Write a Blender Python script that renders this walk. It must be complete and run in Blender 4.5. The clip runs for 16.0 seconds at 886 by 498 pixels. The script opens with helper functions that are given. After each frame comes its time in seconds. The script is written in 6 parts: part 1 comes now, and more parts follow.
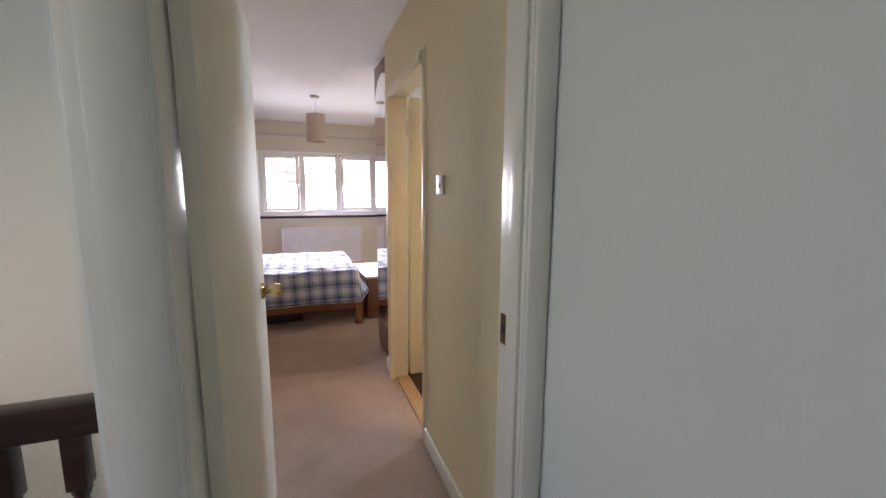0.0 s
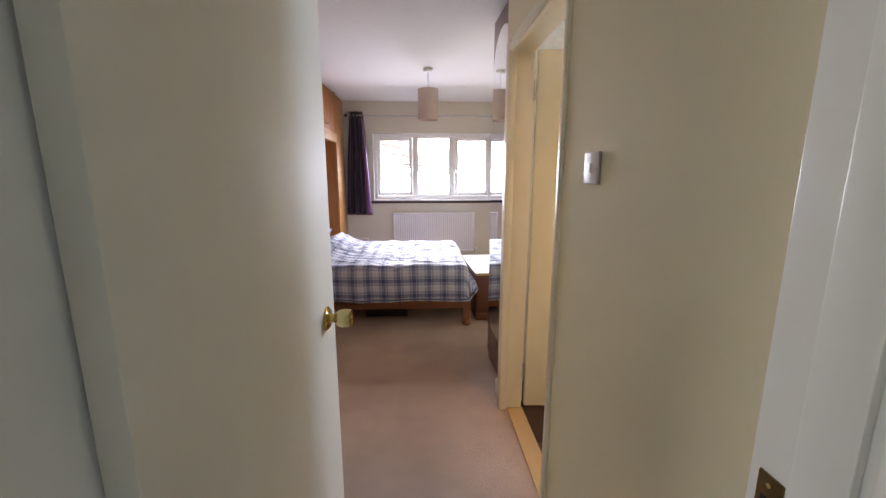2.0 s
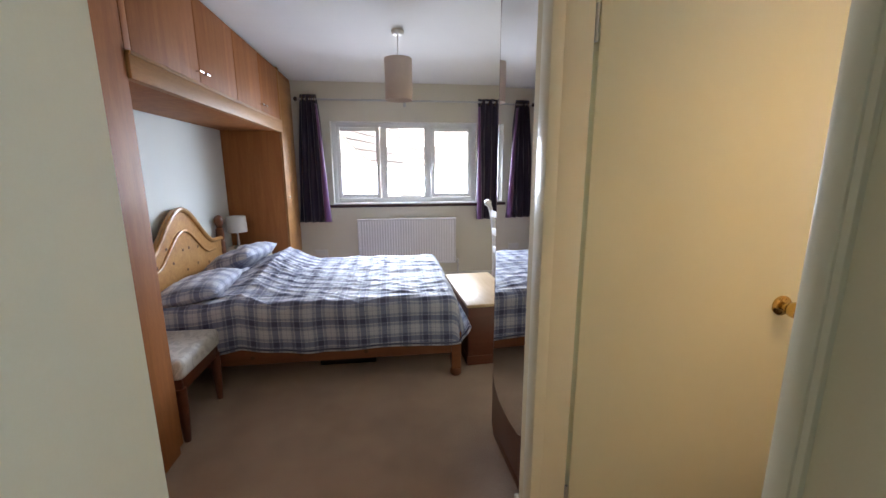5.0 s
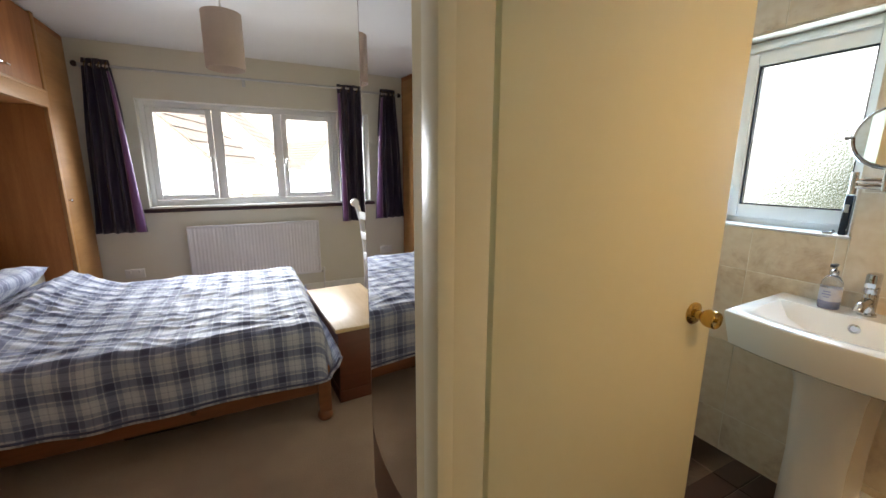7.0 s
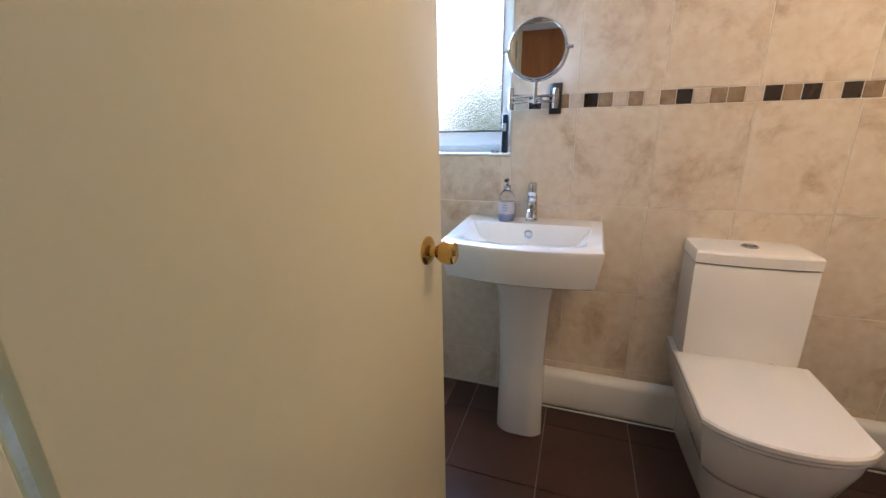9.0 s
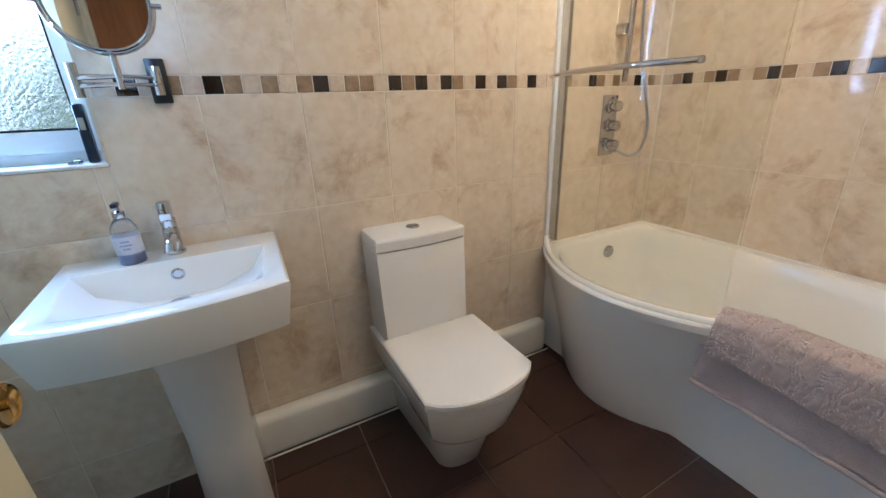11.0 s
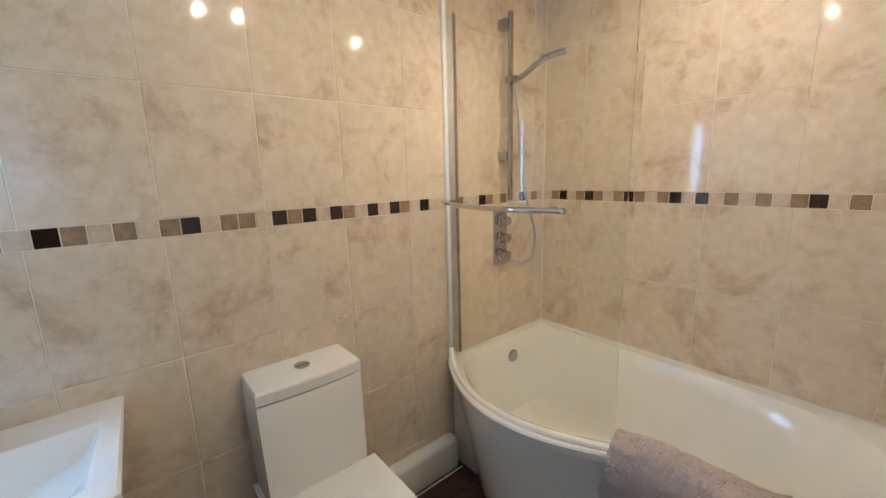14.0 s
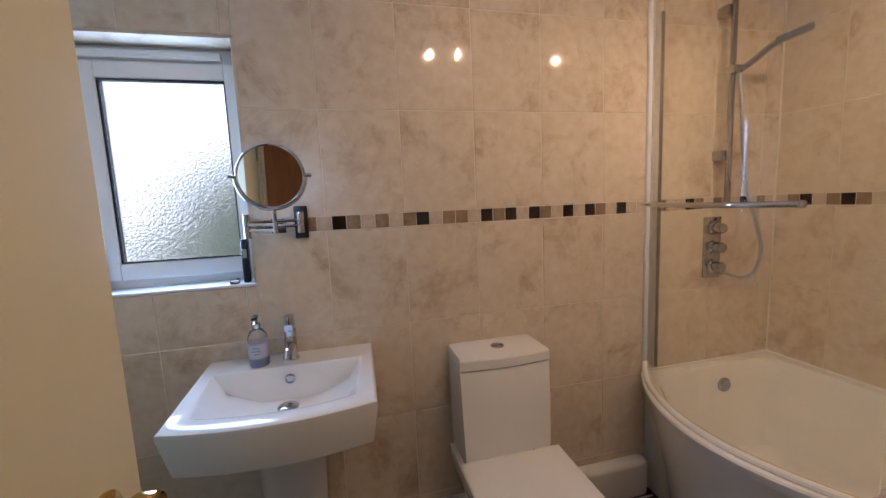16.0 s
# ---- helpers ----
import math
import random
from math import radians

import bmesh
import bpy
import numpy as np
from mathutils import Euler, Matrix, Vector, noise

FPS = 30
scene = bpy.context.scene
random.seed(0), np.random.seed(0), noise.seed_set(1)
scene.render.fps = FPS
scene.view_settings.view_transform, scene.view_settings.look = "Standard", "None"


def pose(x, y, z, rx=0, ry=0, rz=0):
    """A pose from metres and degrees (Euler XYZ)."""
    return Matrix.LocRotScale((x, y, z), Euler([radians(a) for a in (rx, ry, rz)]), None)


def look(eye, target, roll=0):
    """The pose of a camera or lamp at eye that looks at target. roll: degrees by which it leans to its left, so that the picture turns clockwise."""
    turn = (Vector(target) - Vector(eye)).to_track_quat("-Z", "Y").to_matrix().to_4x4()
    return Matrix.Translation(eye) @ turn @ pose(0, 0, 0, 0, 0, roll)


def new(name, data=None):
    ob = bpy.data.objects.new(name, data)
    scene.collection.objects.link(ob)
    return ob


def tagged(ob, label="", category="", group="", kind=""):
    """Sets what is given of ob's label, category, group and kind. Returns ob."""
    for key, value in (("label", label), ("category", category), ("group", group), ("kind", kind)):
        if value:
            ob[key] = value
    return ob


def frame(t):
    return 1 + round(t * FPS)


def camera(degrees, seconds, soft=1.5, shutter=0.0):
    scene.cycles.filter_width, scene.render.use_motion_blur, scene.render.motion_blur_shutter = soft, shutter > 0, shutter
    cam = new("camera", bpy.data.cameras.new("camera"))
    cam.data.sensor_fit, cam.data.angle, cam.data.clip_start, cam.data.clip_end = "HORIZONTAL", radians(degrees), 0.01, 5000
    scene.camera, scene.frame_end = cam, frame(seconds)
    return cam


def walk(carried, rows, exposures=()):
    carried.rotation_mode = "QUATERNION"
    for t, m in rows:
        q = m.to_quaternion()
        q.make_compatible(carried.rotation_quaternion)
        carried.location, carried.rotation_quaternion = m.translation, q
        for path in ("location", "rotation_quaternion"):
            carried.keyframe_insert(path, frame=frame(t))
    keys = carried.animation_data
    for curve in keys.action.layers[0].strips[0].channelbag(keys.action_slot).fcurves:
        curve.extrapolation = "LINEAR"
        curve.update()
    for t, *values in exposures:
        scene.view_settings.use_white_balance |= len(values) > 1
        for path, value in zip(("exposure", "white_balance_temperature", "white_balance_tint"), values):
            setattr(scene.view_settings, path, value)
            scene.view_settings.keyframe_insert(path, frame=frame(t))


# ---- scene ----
cam = camera(97.2, 16.0)
PATH = [
    (0, (0.519, 0.627, 1.343), (1.19, 2.49, 1.059), 0.3),
    (0.5, (0.527, 0.774, 1.349), (0.972, 2.699, 1.04), 1.1),
    (1, (0.602, 0.879, 1.367), (0.863, 2.836, 1.047), 0.4),
    (1.5, (0.659, 1.004, 1.361), (0.801, 2.967, 1.006), 0.2),
    (2, (0.632, 1.202, 1.36), (0.737, 3.164, 0.987), 0.0),
    (2.5, (0.62, 1.386, 1.358), (0.721, 3.348, 0.984), 0.0),
    (3, (0.65, 1.59, 1.36), (0.747, 3.55, 0.976), 0.0),
    (3.5, (0.66, 1.751, 1.368), (0.763, 3.712, 0.989), 0.0),
    (4, (0.633, 1.901, 1.377), (0.784, 3.859, 0.998), 0.1),
    (4.2, (0.612, 1.966, 1.375), (0.814, 3.92, 0.996), 0.1),
    (6.3, (0.696, 2.363, 1.379), (0.995, 4.295, 0.958), -0.5),
    (6.5, (0.707, 2.41, 1.369), (1.092, 4.327, 0.948), 0.0),
    (7, (0.749, 2.585, 1.349), (1.62, 4.341, 0.95), 0.2),
    (7.5, (0.778, 2.694, 1.334), (2.004, 4.221, 0.929), -0.1),
    (8, (0.851, 2.754, 1.287), (2.255, 4.11, 0.851), -1.0),
    (8.5, (0.95, 2.855, 1.247), (2.516, 3.98, 0.714), -0.0),
    (9, (1.099, 2.918, 1.195), (2.907, 3.553, 0.624), -1.0),
    (9.5, (1.201, 2.908, 1.187), (3.075, 3.193, 0.55), -0.9),
    (10, (1.275, 2.911, 1.208), (3.153, 2.727, 0.545), -2.0),
    (10.2, (1.304, 2.929, 1.225), (3.149, 2.557, 0.547), -2.4),
    (12.3, (1.447, 2.78, 1.242), (2.786, 1.451, 0.578), 0.7),
    (12.5, (1.469, 2.761, 1.249), (2.731, 1.356, 0.591), 1.0),
    (13, (1.467, 2.723, 1.27), (2.612, 1.206, 0.646), 1.1),
    (13.5, (1.451, 2.732, 1.333), (2.628, 1.207, 0.797), 0.3),
    (14, (1.387, 2.763, 1.427), (2.898, 1.509, 1.051), -1.6),
    (14.5, (1.337, 2.804, 1.439), (3.004, 1.739, 1.143), -2.0),
    (15, (1.29, 2.843, 1.395), (3.105, 2.033, 1.178), -3.3),
    (15.5, (1.289, 2.877, 1.366), (3.179, 2.259, 1.153), -3.5),
    (16, (1.297, 2.877, 1.358), (3.226, 2.409, 1.118), -2.5),
]
EXPOSURES = [(0.0, 2.4, 7500, 34), (1.5, 2.5, 7400, 34), (2.5, 2.42, 7200, 31), (4.0, 2.15, 6800, 28), (6.5, 2.05, 7000, 14), (7.2, 1.83, 8000, 22), (7.7, 1.74, 8400, 25), (8.5, 1.8, 7200, 30), (9.0, 2.0, 6100, 27), (9.5, 2.0, 5350, 23), (10.1, 1.95, 5300, 20), (13.0, 1.93, 5500, 16), (14.0, 1.74, 5450, 15), (14.5, 1.53, 5650, 17), (15.5, 1.2, 6350, 32), (16.0, 1.16, 6250, 33)]
walk(cam, [(t, look(eye, target, roll)) for t, eye, target, roll in PATH], EXPOSURES)

# ---- world and large lights ----
world = bpy.data.worlds.new("world")
scene.world = world
world.use_nodes = True
wn = world.node_tree
sky = wn.nodes.new("ShaderNodeTexSky")
sky.sky_type, sky.sun_disc, sky.sun_elevation, sky.sun_rotation = "NISHITA", False, radians(42), radians(200)
sky.air_density, sky.dust_density = 1.6, 3.0
wn.links.new(sky.outputs[0], wn.nodes["Background"].inputs[0])
wn.nodes["Background"].inputs[1].default_value = 0.15


def lamp(name, kind, m, energy, color, **settings):
    data = bpy.data.lights.new(name, kind)
    data.energy, data.color = energy, color
    ob = new(name, data)
    ob.matrix_world = m
    if kind == "AREA":
        data.shape, data.size, data.size_y = "RECTANGLE", settings["size"], settings["size_y"]
    elif kind == "SUN":
        data.angle = settings["angle"]
    else:
        data.shadow_soft_size = settings["radius"]
    if kind == "SPOT":
        data.spot_size, data.spot_blend = settings["cone"], settings["blend"]
    if "spread" in settings:
        data.spread = settings["spread"]
    return ob


lamp("sun", "SUN", look((0, 0, 8), (0.0, 6.0, 1.0)), 5.0, (1.0, 0.97, 0.92), angle=radians(12))
lamp("window_daylight_bedroom", "AREA", look((0.80, 6.98, 1.46), (0.70, 5.0, 0.45)), 15.5, (0.66, 0.84, 1.0), size=1.5, size_y=0.80, spread=radians(135))
lamp("window_daylight_bathroom", "AREA", look((2.812, 3.43, 1.50), (1.8, 3.43, 1.50)), 4.4, (0.40, 0.69, 1.0), size=0.36, size_y=0.60)
# Added fill lamp for the landing; no source for it is in view.
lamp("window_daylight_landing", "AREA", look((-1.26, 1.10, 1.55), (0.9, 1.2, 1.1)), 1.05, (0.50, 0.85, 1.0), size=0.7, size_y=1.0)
SPOTS = [(1.77, 2.33), (1.79, 2.16), (1.77, 1.50)]
AIMS = [(2.72, 2.50, 0.7), (2.60, 1.80, 0.5), (2.30, 0.92, 0.6)]
for (sx, sy), aim, watts in zip(SPOTS, AIMS, (3.5, 3.7, 5.4)):
    lamp("ceiling_spot_light", "SPOT", look((sx, sy, 2.225), aim), watts, (1.0, 0.76, 0.44), radius=0.0065, cone=radians(165), blend=0.75)

# ---- materials ----
MATS = {}


def mat(name, color=(0.8, 0.8, 0.8), rough=0.5, metal=0.0, **opt):
    """Plain principled material with two scales of colour variation and a fine bump."""
    if name in MATS:
        return MATS[name]
    m = bpy.data.materials.new(name)
    m.use_nodes = True
    nt = m.node_tree
    b = nt.nodes["Principled BSDF"]
    b.inputs["Roughness"].default_value, b.inputs["Metallic"].default_value = rough, metal
    tc = nt.nodes.new("ShaderNodeTexCoord")
    src = tc.outputs["Object"]
    if opt.get("shift"):
        info = nt.nodes.new("ShaderNodeObjectInfo")
        sc = nt.nodes.new("ShaderNodeVectorMath")
        sc.operation = "SCALE"
        sc.inputs[0].default_value = (37.1, 53.7, 91.3)
        nt.links.new(info.outputs["Random"], sc.inputs["Scale"])
        ad = nt.nodes.new("ShaderNodeVectorMath")
        nt.links.new(src, ad.inputs[0])
        nt.links.new(sc.outputs[0], ad.inputs[1])
        src = ad.outputs[0]
    if "stretch" in opt:
        mp = nt.nodes.new("ShaderNodeMapping")
        mp.inputs["Scale"].default_value = opt["stretch"]
        nt.links.new(src, mp.inputs[0])
        src = mp.outputs[0]
    n1 = nt.nodes.new("ShaderNodeTexNoise")
    n1.inputs["Scale"].default_value, n1.inputs["Detail"].default_value = opt.get("scale", 3.0), opt.get("detail", 5.0)
    n1.inputs["Roughness"].default_value, n1.inputs["Distortion"].default_value = opt.get("nrough", 0.6), opt.get("warp", 0.0)
    nt.links.new(src, n1.inputs["Vector"])
    n2 = nt.nodes.new("ShaderNodeTexNoise")
    n2.inputs["Scale"].default_value, n2.inputs["Detail"].default_value = opt.get("fine", 60.0), 4.0
    nt.links.new(src, n2.inputs["Vector"])
    ramp = nt.nodes.new("ShaderNodeValToRGB")
    dark = opt.get("dark", tuple(c * 0.9 for c in color))
    lo, hi = opt.get("span", (0.3, 0.7))
    ramp.color_ramp.elements[0].position, ramp.color_ramp.elements[0].color = lo, (*dark, 1)
    ramp.color_ramp.elements[1].position, ramp.color_ramp.elements[1].color = hi, (*color, 1)
    nt.links.new(n1.outputs[0], ramp.inputs[0])
    mix = nt.nodes.new("ShaderNodeMix")
    mix.data_type, mix.blend_type = "RGBA", "OVERLAY"
    mix.inputs["Factor"].default_value = opt.get("grain", 0.15)
    nt.links.new(ramp.outputs[0], mix.inputs["A"])
    nt.links.new(n2.outputs[0], mix.inputs["B"])
    nt.links.new(mix.outputs["Result"], b.inputs["Base Color"])
    if opt.get("bump", 0.1):
        bp = nt.nodes.new("ShaderNodeBump")
        bp.inputs["Strength"].default_value, bp.inputs["Distance"].default_value = opt.get("bump", 0.1), opt.get("depth", 0.002)
        nt.links.new(n2.outputs[0], bp.inputs["Height"])
        nt.links.new(bp.outputs[0], b.inputs["Normal"])
    b.inputs["Coat Weight"].default_value = opt.get("coat", 0.0)
    b.inputs["Coat Roughness"].default_value = 0.12
    if "spec" in opt:
        b.inputs["Specular IOR Level"].default_value = opt["spec"]
    if "sheen" in opt:
        b.inputs["Sheen Weight"].default_value = opt["sheen"]
    if "through" in opt:
        b.inputs["Transmission Weight"].default_value = opt["through"]
        b.inputs["IOR"].default_value = opt.get("ior", 1.45)
    MATS[name] = m
    return m


CREAM = mat("cream_wall_paint", (0.82, 0.735, 0.52), 0.75, scale=1.2, fine=220, bump=0.12, depth=0.0015, dark=(0.78, 0.695, 0.48), grain=0.06)
WHITE_WALL = mat("white_wall_paint", (0.745, 0.785, 0.765), 0.8, scale=1.0, fine=200, bump=0.12, depth=0.0015, dark=(0.705, 0.75, 0.73), grain=0.05)
CEIL = mat("ceiling_paint", (0.80, 0.79, 0.78), 0.85, scale=1.5, fine=140, bump=0.3, depth=0.002, dark=(0.77, 0.76, 0.75), grain=0.08)
GLOSS = mat("white_gloss_paint", (0.82, 0.81, 0.76), 0.28, scale=2.0, fine=35, bump=0.06, depth=0.002, dark=(0.79, 0.78, 0.72), grain=0.04)
DOORPAINT = mat("cream_white_door_paint", (0.84, 0.79, 0.67), 0.68, spec=0.14, scale=1.5, fine=28, bump=0.07, depth=0.002, dark=(0.79, 0.74, 0.615), grain=0.04)
DOORPAINT_YELLOW = mat("old_cream_door_paint", (0.83, 0.785, 0.565), 0.5, scale=1.5, fine=28, bump=0.07, depth=0.002, dark=(0.80, 0.75, 0.53), grain=0.04)
CREAMGLOSS = mat("old_cream_gloss_paint", (0.83, 0.775, 0.59), 0.34, scale=2.0, fine=35, bump=0.06, depth=0.002, dark=(0.79, 0.73, 0.54), grain=0.05)
UPVC = mat("white_upvc", (0.85, 0.86, 0.86), 0.3, scale=2.0, fine=80, bump=0.02, grain=0.03)
# Cream paint greyed for the window wall, its backlit shade put in colour.
CREAM_BACKLIT = mat("backlit_cream_paint", (0.71, 0.67, 0.57), 0.75, scale=1.2, fine=220, bump=0.12, depth=0.0015, dark=(0.67, 0.63, 0.53), grain=0.06)
CARPET = mat("beige_brown_carpet", (0.50, 0.35, 0.26), 0.95, scale=2.6, fine=260, bump=1.0, depth=0.006, dark=(0.36, 0.245, 0.178), grain=0.85, sheen=0.25, detail=8)
VENEER = mat("cherry_wood_veneer", (0.41, 0.155, 0.05), 0.55, spec=0.2, scale=2.0, stretch=(9, 9, 0.7), fine=40, bump=0.08, dark=(0.29, 0.10, 0.03), grain=0.25, coat=0.0, warp=0.6)
VENEER_LIGHT = mat("light_oak_trim", (0.45, 0.225, 0.085), 0.5, spec=0.25, scale=2.5, stretch=(6, 0.7, 6), fine=60, bump=0.08, dark=(0.35, 0.165, 0.058), grain=0.25, coat=0.0, warp=0.5)
PINE = mat("honey_pine", (0.60, 0.33, 0.12), 0.35, scale=3.0, stretch=(0.8, 7, 7), fine=50, bump=0.08, dark=(0.45, 0.21, 0.06), grain=0.2, coat=0.3, warp=0.8)
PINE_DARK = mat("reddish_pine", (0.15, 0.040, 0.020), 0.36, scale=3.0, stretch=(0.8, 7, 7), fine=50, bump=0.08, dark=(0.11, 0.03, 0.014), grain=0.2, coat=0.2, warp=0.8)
# Bed rails, legs and posts: pine darkened for the shade they stand in.
PINE_SHADED = mat("shaded_pine", (0.25, 0.085, 0.032), 0.38, scale=3.0, stretch=(0.8, 7, 7), fine=50, bump=0.08, dark=(0.17, 0.055, 0.02), grain=0.2, coat=0.2, warp=0.8)
KNOT = mat("pine_knot", (0.12, 0.045, 0.015), 0.45, scale=30, fine=120)
DARKWOOD = mat("dark_stained_wood", (0.045, 0.016, 0.012), 0.3, scale=3.0, stretch=(0.8, 8, 8), fine=60, bump=0.06, dark=(0.022, 0.008, 0.006), coat=0.4)
PURPLE = mat("purple_satin_cloth", (0.020, 0.009, 0.034), 0.42, scale=6, stretch=(6, 6, 1), fine=320, bump=0.15, dark=(0.012, 0.006, 0.022), sheen=0.2)
PURPLE_FACE = mat("lilac_satin_lining", (0.17, 0.055, 0.20), 0.35, scale=6, stretch=(6, 6, 1), fine=320, bump=0.15, sheen=0.4)
CERAMIC = mat("white_glazed_ceramic", (0.83, 0.82, 0.79), 0.08, scale=1.5, fine=12, bump=0.015, grain=0.02, coat=0.5, dark=(0.81, 0.80, 0.77))
ACRYLIC = mat("white_bath_acrylic", (0.86, 0.85, 0.80), 0.14, scale=1.5, fine=9, bump=0.02, grain=0.02, coat=0.4, dark=(0.84, 0.83, 0.78))
CHROME = mat("polished_chrome", (0.58, 0.58, 0.60), 0.06, 1.0, scale=8, fine=60, bump=0.01, grain=0.02)
STEEL = mat("satin_steel", (0.55, 0.55, 0.55), 0.3, 1.0, scale=8, fine=90, bump=0.02)
BRASS = mat("polished_brass", (0.62, 0.43, 0.16), 0.14, 1.0, scale=14, fine=90, bump=0.03, dark=(0.55, 0.36, 0.10))
BRASS_DULL = mat("tarnished_brass", (0.20, 0.13, 0.055), 0.35, 1.0, scale=14, fine=90, bump=0.05, dark=(0.12, 0.075, 0.03))
BRASS_IVORY = mat("cut_brass_knob", (0.78, 0.66, 0.34), 0.2, 0.75, scale=14, fine=70, bump=0.03)
BLACK = mat("black_plastic", (0.012, 0.012, 0.014), 0.35, scale=5, fine=90)
DARKGLASS = mat("dark_blue_plastic", (0.012, 0.018, 0.035), 0.2, scale=5, fine=90)
PLASTIC = mat("white_plastic", (0.80, 0.78, 0.74), 0.35, scale=5, fine=60, bump=0.02, grain=0.03)
SWITCHPLASTIC = mat("aged_white_plastic", (0.60, 0.55, 0.51), 0.4, scale=5, fine=60, bump=0.02, grain=0.03)
SHADE = mat("beige_fabric_shade", (0.60, 0.47, 0.40), 0.85, scale=10, fine=400, bump=0.3, dark=(0.55, 0.43, 0.365), through=0.0)
SHADE_WHITE = mat("white_fabric_shade", (0.80, 0.78, 0.74), 0.85, scale=10, fine=400, bump=0.3)
TILE = mat("travertine_wall_tile", (0.70, 0.60, 0.47), 0.065, shift=True, scale=5.0, fine=26, bump=0.02, depth=0.001, dark=(0.48, 0.35, 0.23), span=(0.29, 0.49), grain=0.30, detail=10, nrough=0.70, warp=0.45)
TILE_TAN = mat("tan_marble_mosaic", (0.38, 0.275, 0.175), 0.12, shift=True, scale=18, fine=60, bump=0.05, dark=(0.23, 0.155, 0.09), grain=0.3, coat=0.3)
TILE_LIGHT = mat("cream_marble_mosaic", (0.68, 0.57, 0.44), 0.12, shift=True, scale=14, fine=60, bump=0.05, dark=(0.55, 0.44, 0.33), grain=0.25, coat=0.3)
TILE_DARK = mat("dark_brown_marble_mosaic", (0.035, 0.018, 0.012), 0.1, shift=True, scale=16, fine=50, bump=0.05, dark=(0.012, 0.008, 0.006), grain=0.4, coat=0.4)
GROUT = mat("pale_grout", (0.78, 0.73, 0.63), 0.85, scale=10, fine=200)
FLOORTILE = mat("dark_brown_floor_tile", (0.075, 0.036, 0.027), 0.32, shift=True, scale=4, fine=70, bump=0.1, depth=0.001, dark=(0.045, 0.022, 0.017), grain=0.2, detail=7)
FLOORGROUT = mat("grey_brown_floor_grout", (0.30, 0.235, 0.19), 0.9, scale=10, fine=200)
THRESH = mat("oak_threshold", (0.55, 0.37, 0.18), 0.4, scale=4, stretch=(7, 0.8, 7), fine=60)
TOWEL = mat("taupe_terry_cloth", (0.54, 0.45, 0.42), 0.95, scale=14, fine=330, bump=0.7, depth=0.003, dark=(0.47, 0.39, 0.365), grain=0.3, sheen=0.4)
RADW = mat("white_radiator_enamel", (0.78, 0.765, 0.78), 0.35, scale=2, fine=60, bump=0.02, grain=0.03)
SILLWOOD = mat("dark_tile_sill", (0.05, 0.02, 0.02), 0.3, scale=4, fine=60)
DAMASK = mat("white_damask_cloth", (0.70, 0.69, 0.67), 0.6, scale=16, fine=240, dark=(0.56, 0.55, 0.54), span=(0.46, 0.52), warp=1.5, bump=0.25, detail=2)
CREAMPAINT = mat("cream_furniture_paint", (0.70, 0.66, 0.52), 0.45, scale=4, fine=60)
HOUSEWALL = mat("white_render_wall", (0.80, 0.79, 0.76), 0.9, scale=1.0, fine=20, bump=0.2, depth=0.01)
YELLOWWALL = mat("pale_yellow_render", (0.78, 0.73, 0.60), 0.9, scale=1.0, fine=20, bump=0.2, depth=0.01)
ROOFTILE = mat("grey_brown_roof_tile", (0.20, 0.19, 0.18), 0.85, scale=6, fine=30, bump=0.4, depth=0.01, dark=(0.13, 0.125, 0.12))
REDBRICK = mat("red_brick_wall", (0.35, 0.13, 0.08), 0.9, scale=5, fine=30, bump=0.4, depth=0.01)
GROUND = mat("grey_green_ground", (0.14, 0.16, 0.13), 0.9, scale=0.6, fine=12, bump=0.3, depth=0.01)
LEAF = mat("green_hedge_leaves", (0.11, 0.15, 0.08), 0.7, scale=4, fine=30, dark=(0.06, 0.09, 0.04))
TEAL = mat("teal_car_paint", (0.06, 0.22, 0.24), 0.25, scale=2, fine=40, coat=0.8)
SOAP = mat("lilac_blue_liquid_soap", (0.34, 0.36, 0.55), 0.15, scale=5, fine=40, coat=0.5)
LABEL = mat("silver_label", (0.55, 0.55, 0.62), 0.35, scale=5, fine=40)
MINT = mat("mint_green_plastic", (0.25, 0.62, 0.50), 0.35, scale=5, fine=40)


def glass_material(name, color, rough, ior, bump=0.0, fine=60.0):
    m = bpy.data.materials.new(name)
    m.use_nodes = True
    nt = m.node_tree
    b = nt.nodes["Principled BSDF"]
    b.inputs["Base Color"].default_value = (*color, 1)
    b.inputs["Roughness"].default_value, b.inputs["IOR"].default_value = rough, ior
    b.inputs["Transmission Weight"].default_value = 1.0
    if bump:
        tc = nt.nodes.new("ShaderNodeTexCoord")
        v = nt.nodes.new("ShaderNodeTexVoronoi")
        v.feature, v.inputs["Scale"].default_value = "SMOOTH_F1", fine
        nt.links.new(tc.outputs["Object"], v.inputs["Vector"])
        bp = nt.nodes.new("ShaderNodeBump")
        bp.inputs["Strength"].default_value, bp.inputs["Distance"].default_value = bump, 0.006
        nt.links.new(v.outputs["Distance"], bp.inputs["Height"])
        nt.links.new(bp.outputs[0], b.inputs["Normal"])
    return m


GLASS = glass_material("clear_window_glass", (0.97, 0.98, 0.98), 0.0, 1.45)
SCREENGLASS = glass_material("clear_shower_glass", (0.955, 0.975, 0.95), 0.0, 1.30)
FROSTED = glass_material("rippled_obscure_glass", (0.80, 0.92, 1.0), 0.23, 1.45, 0.27, 120.0)
BOTTLEGLASS = glass_material("clear_bottle_plastic", (0.9, 0.92, 0.95), 0.08, 1.4)

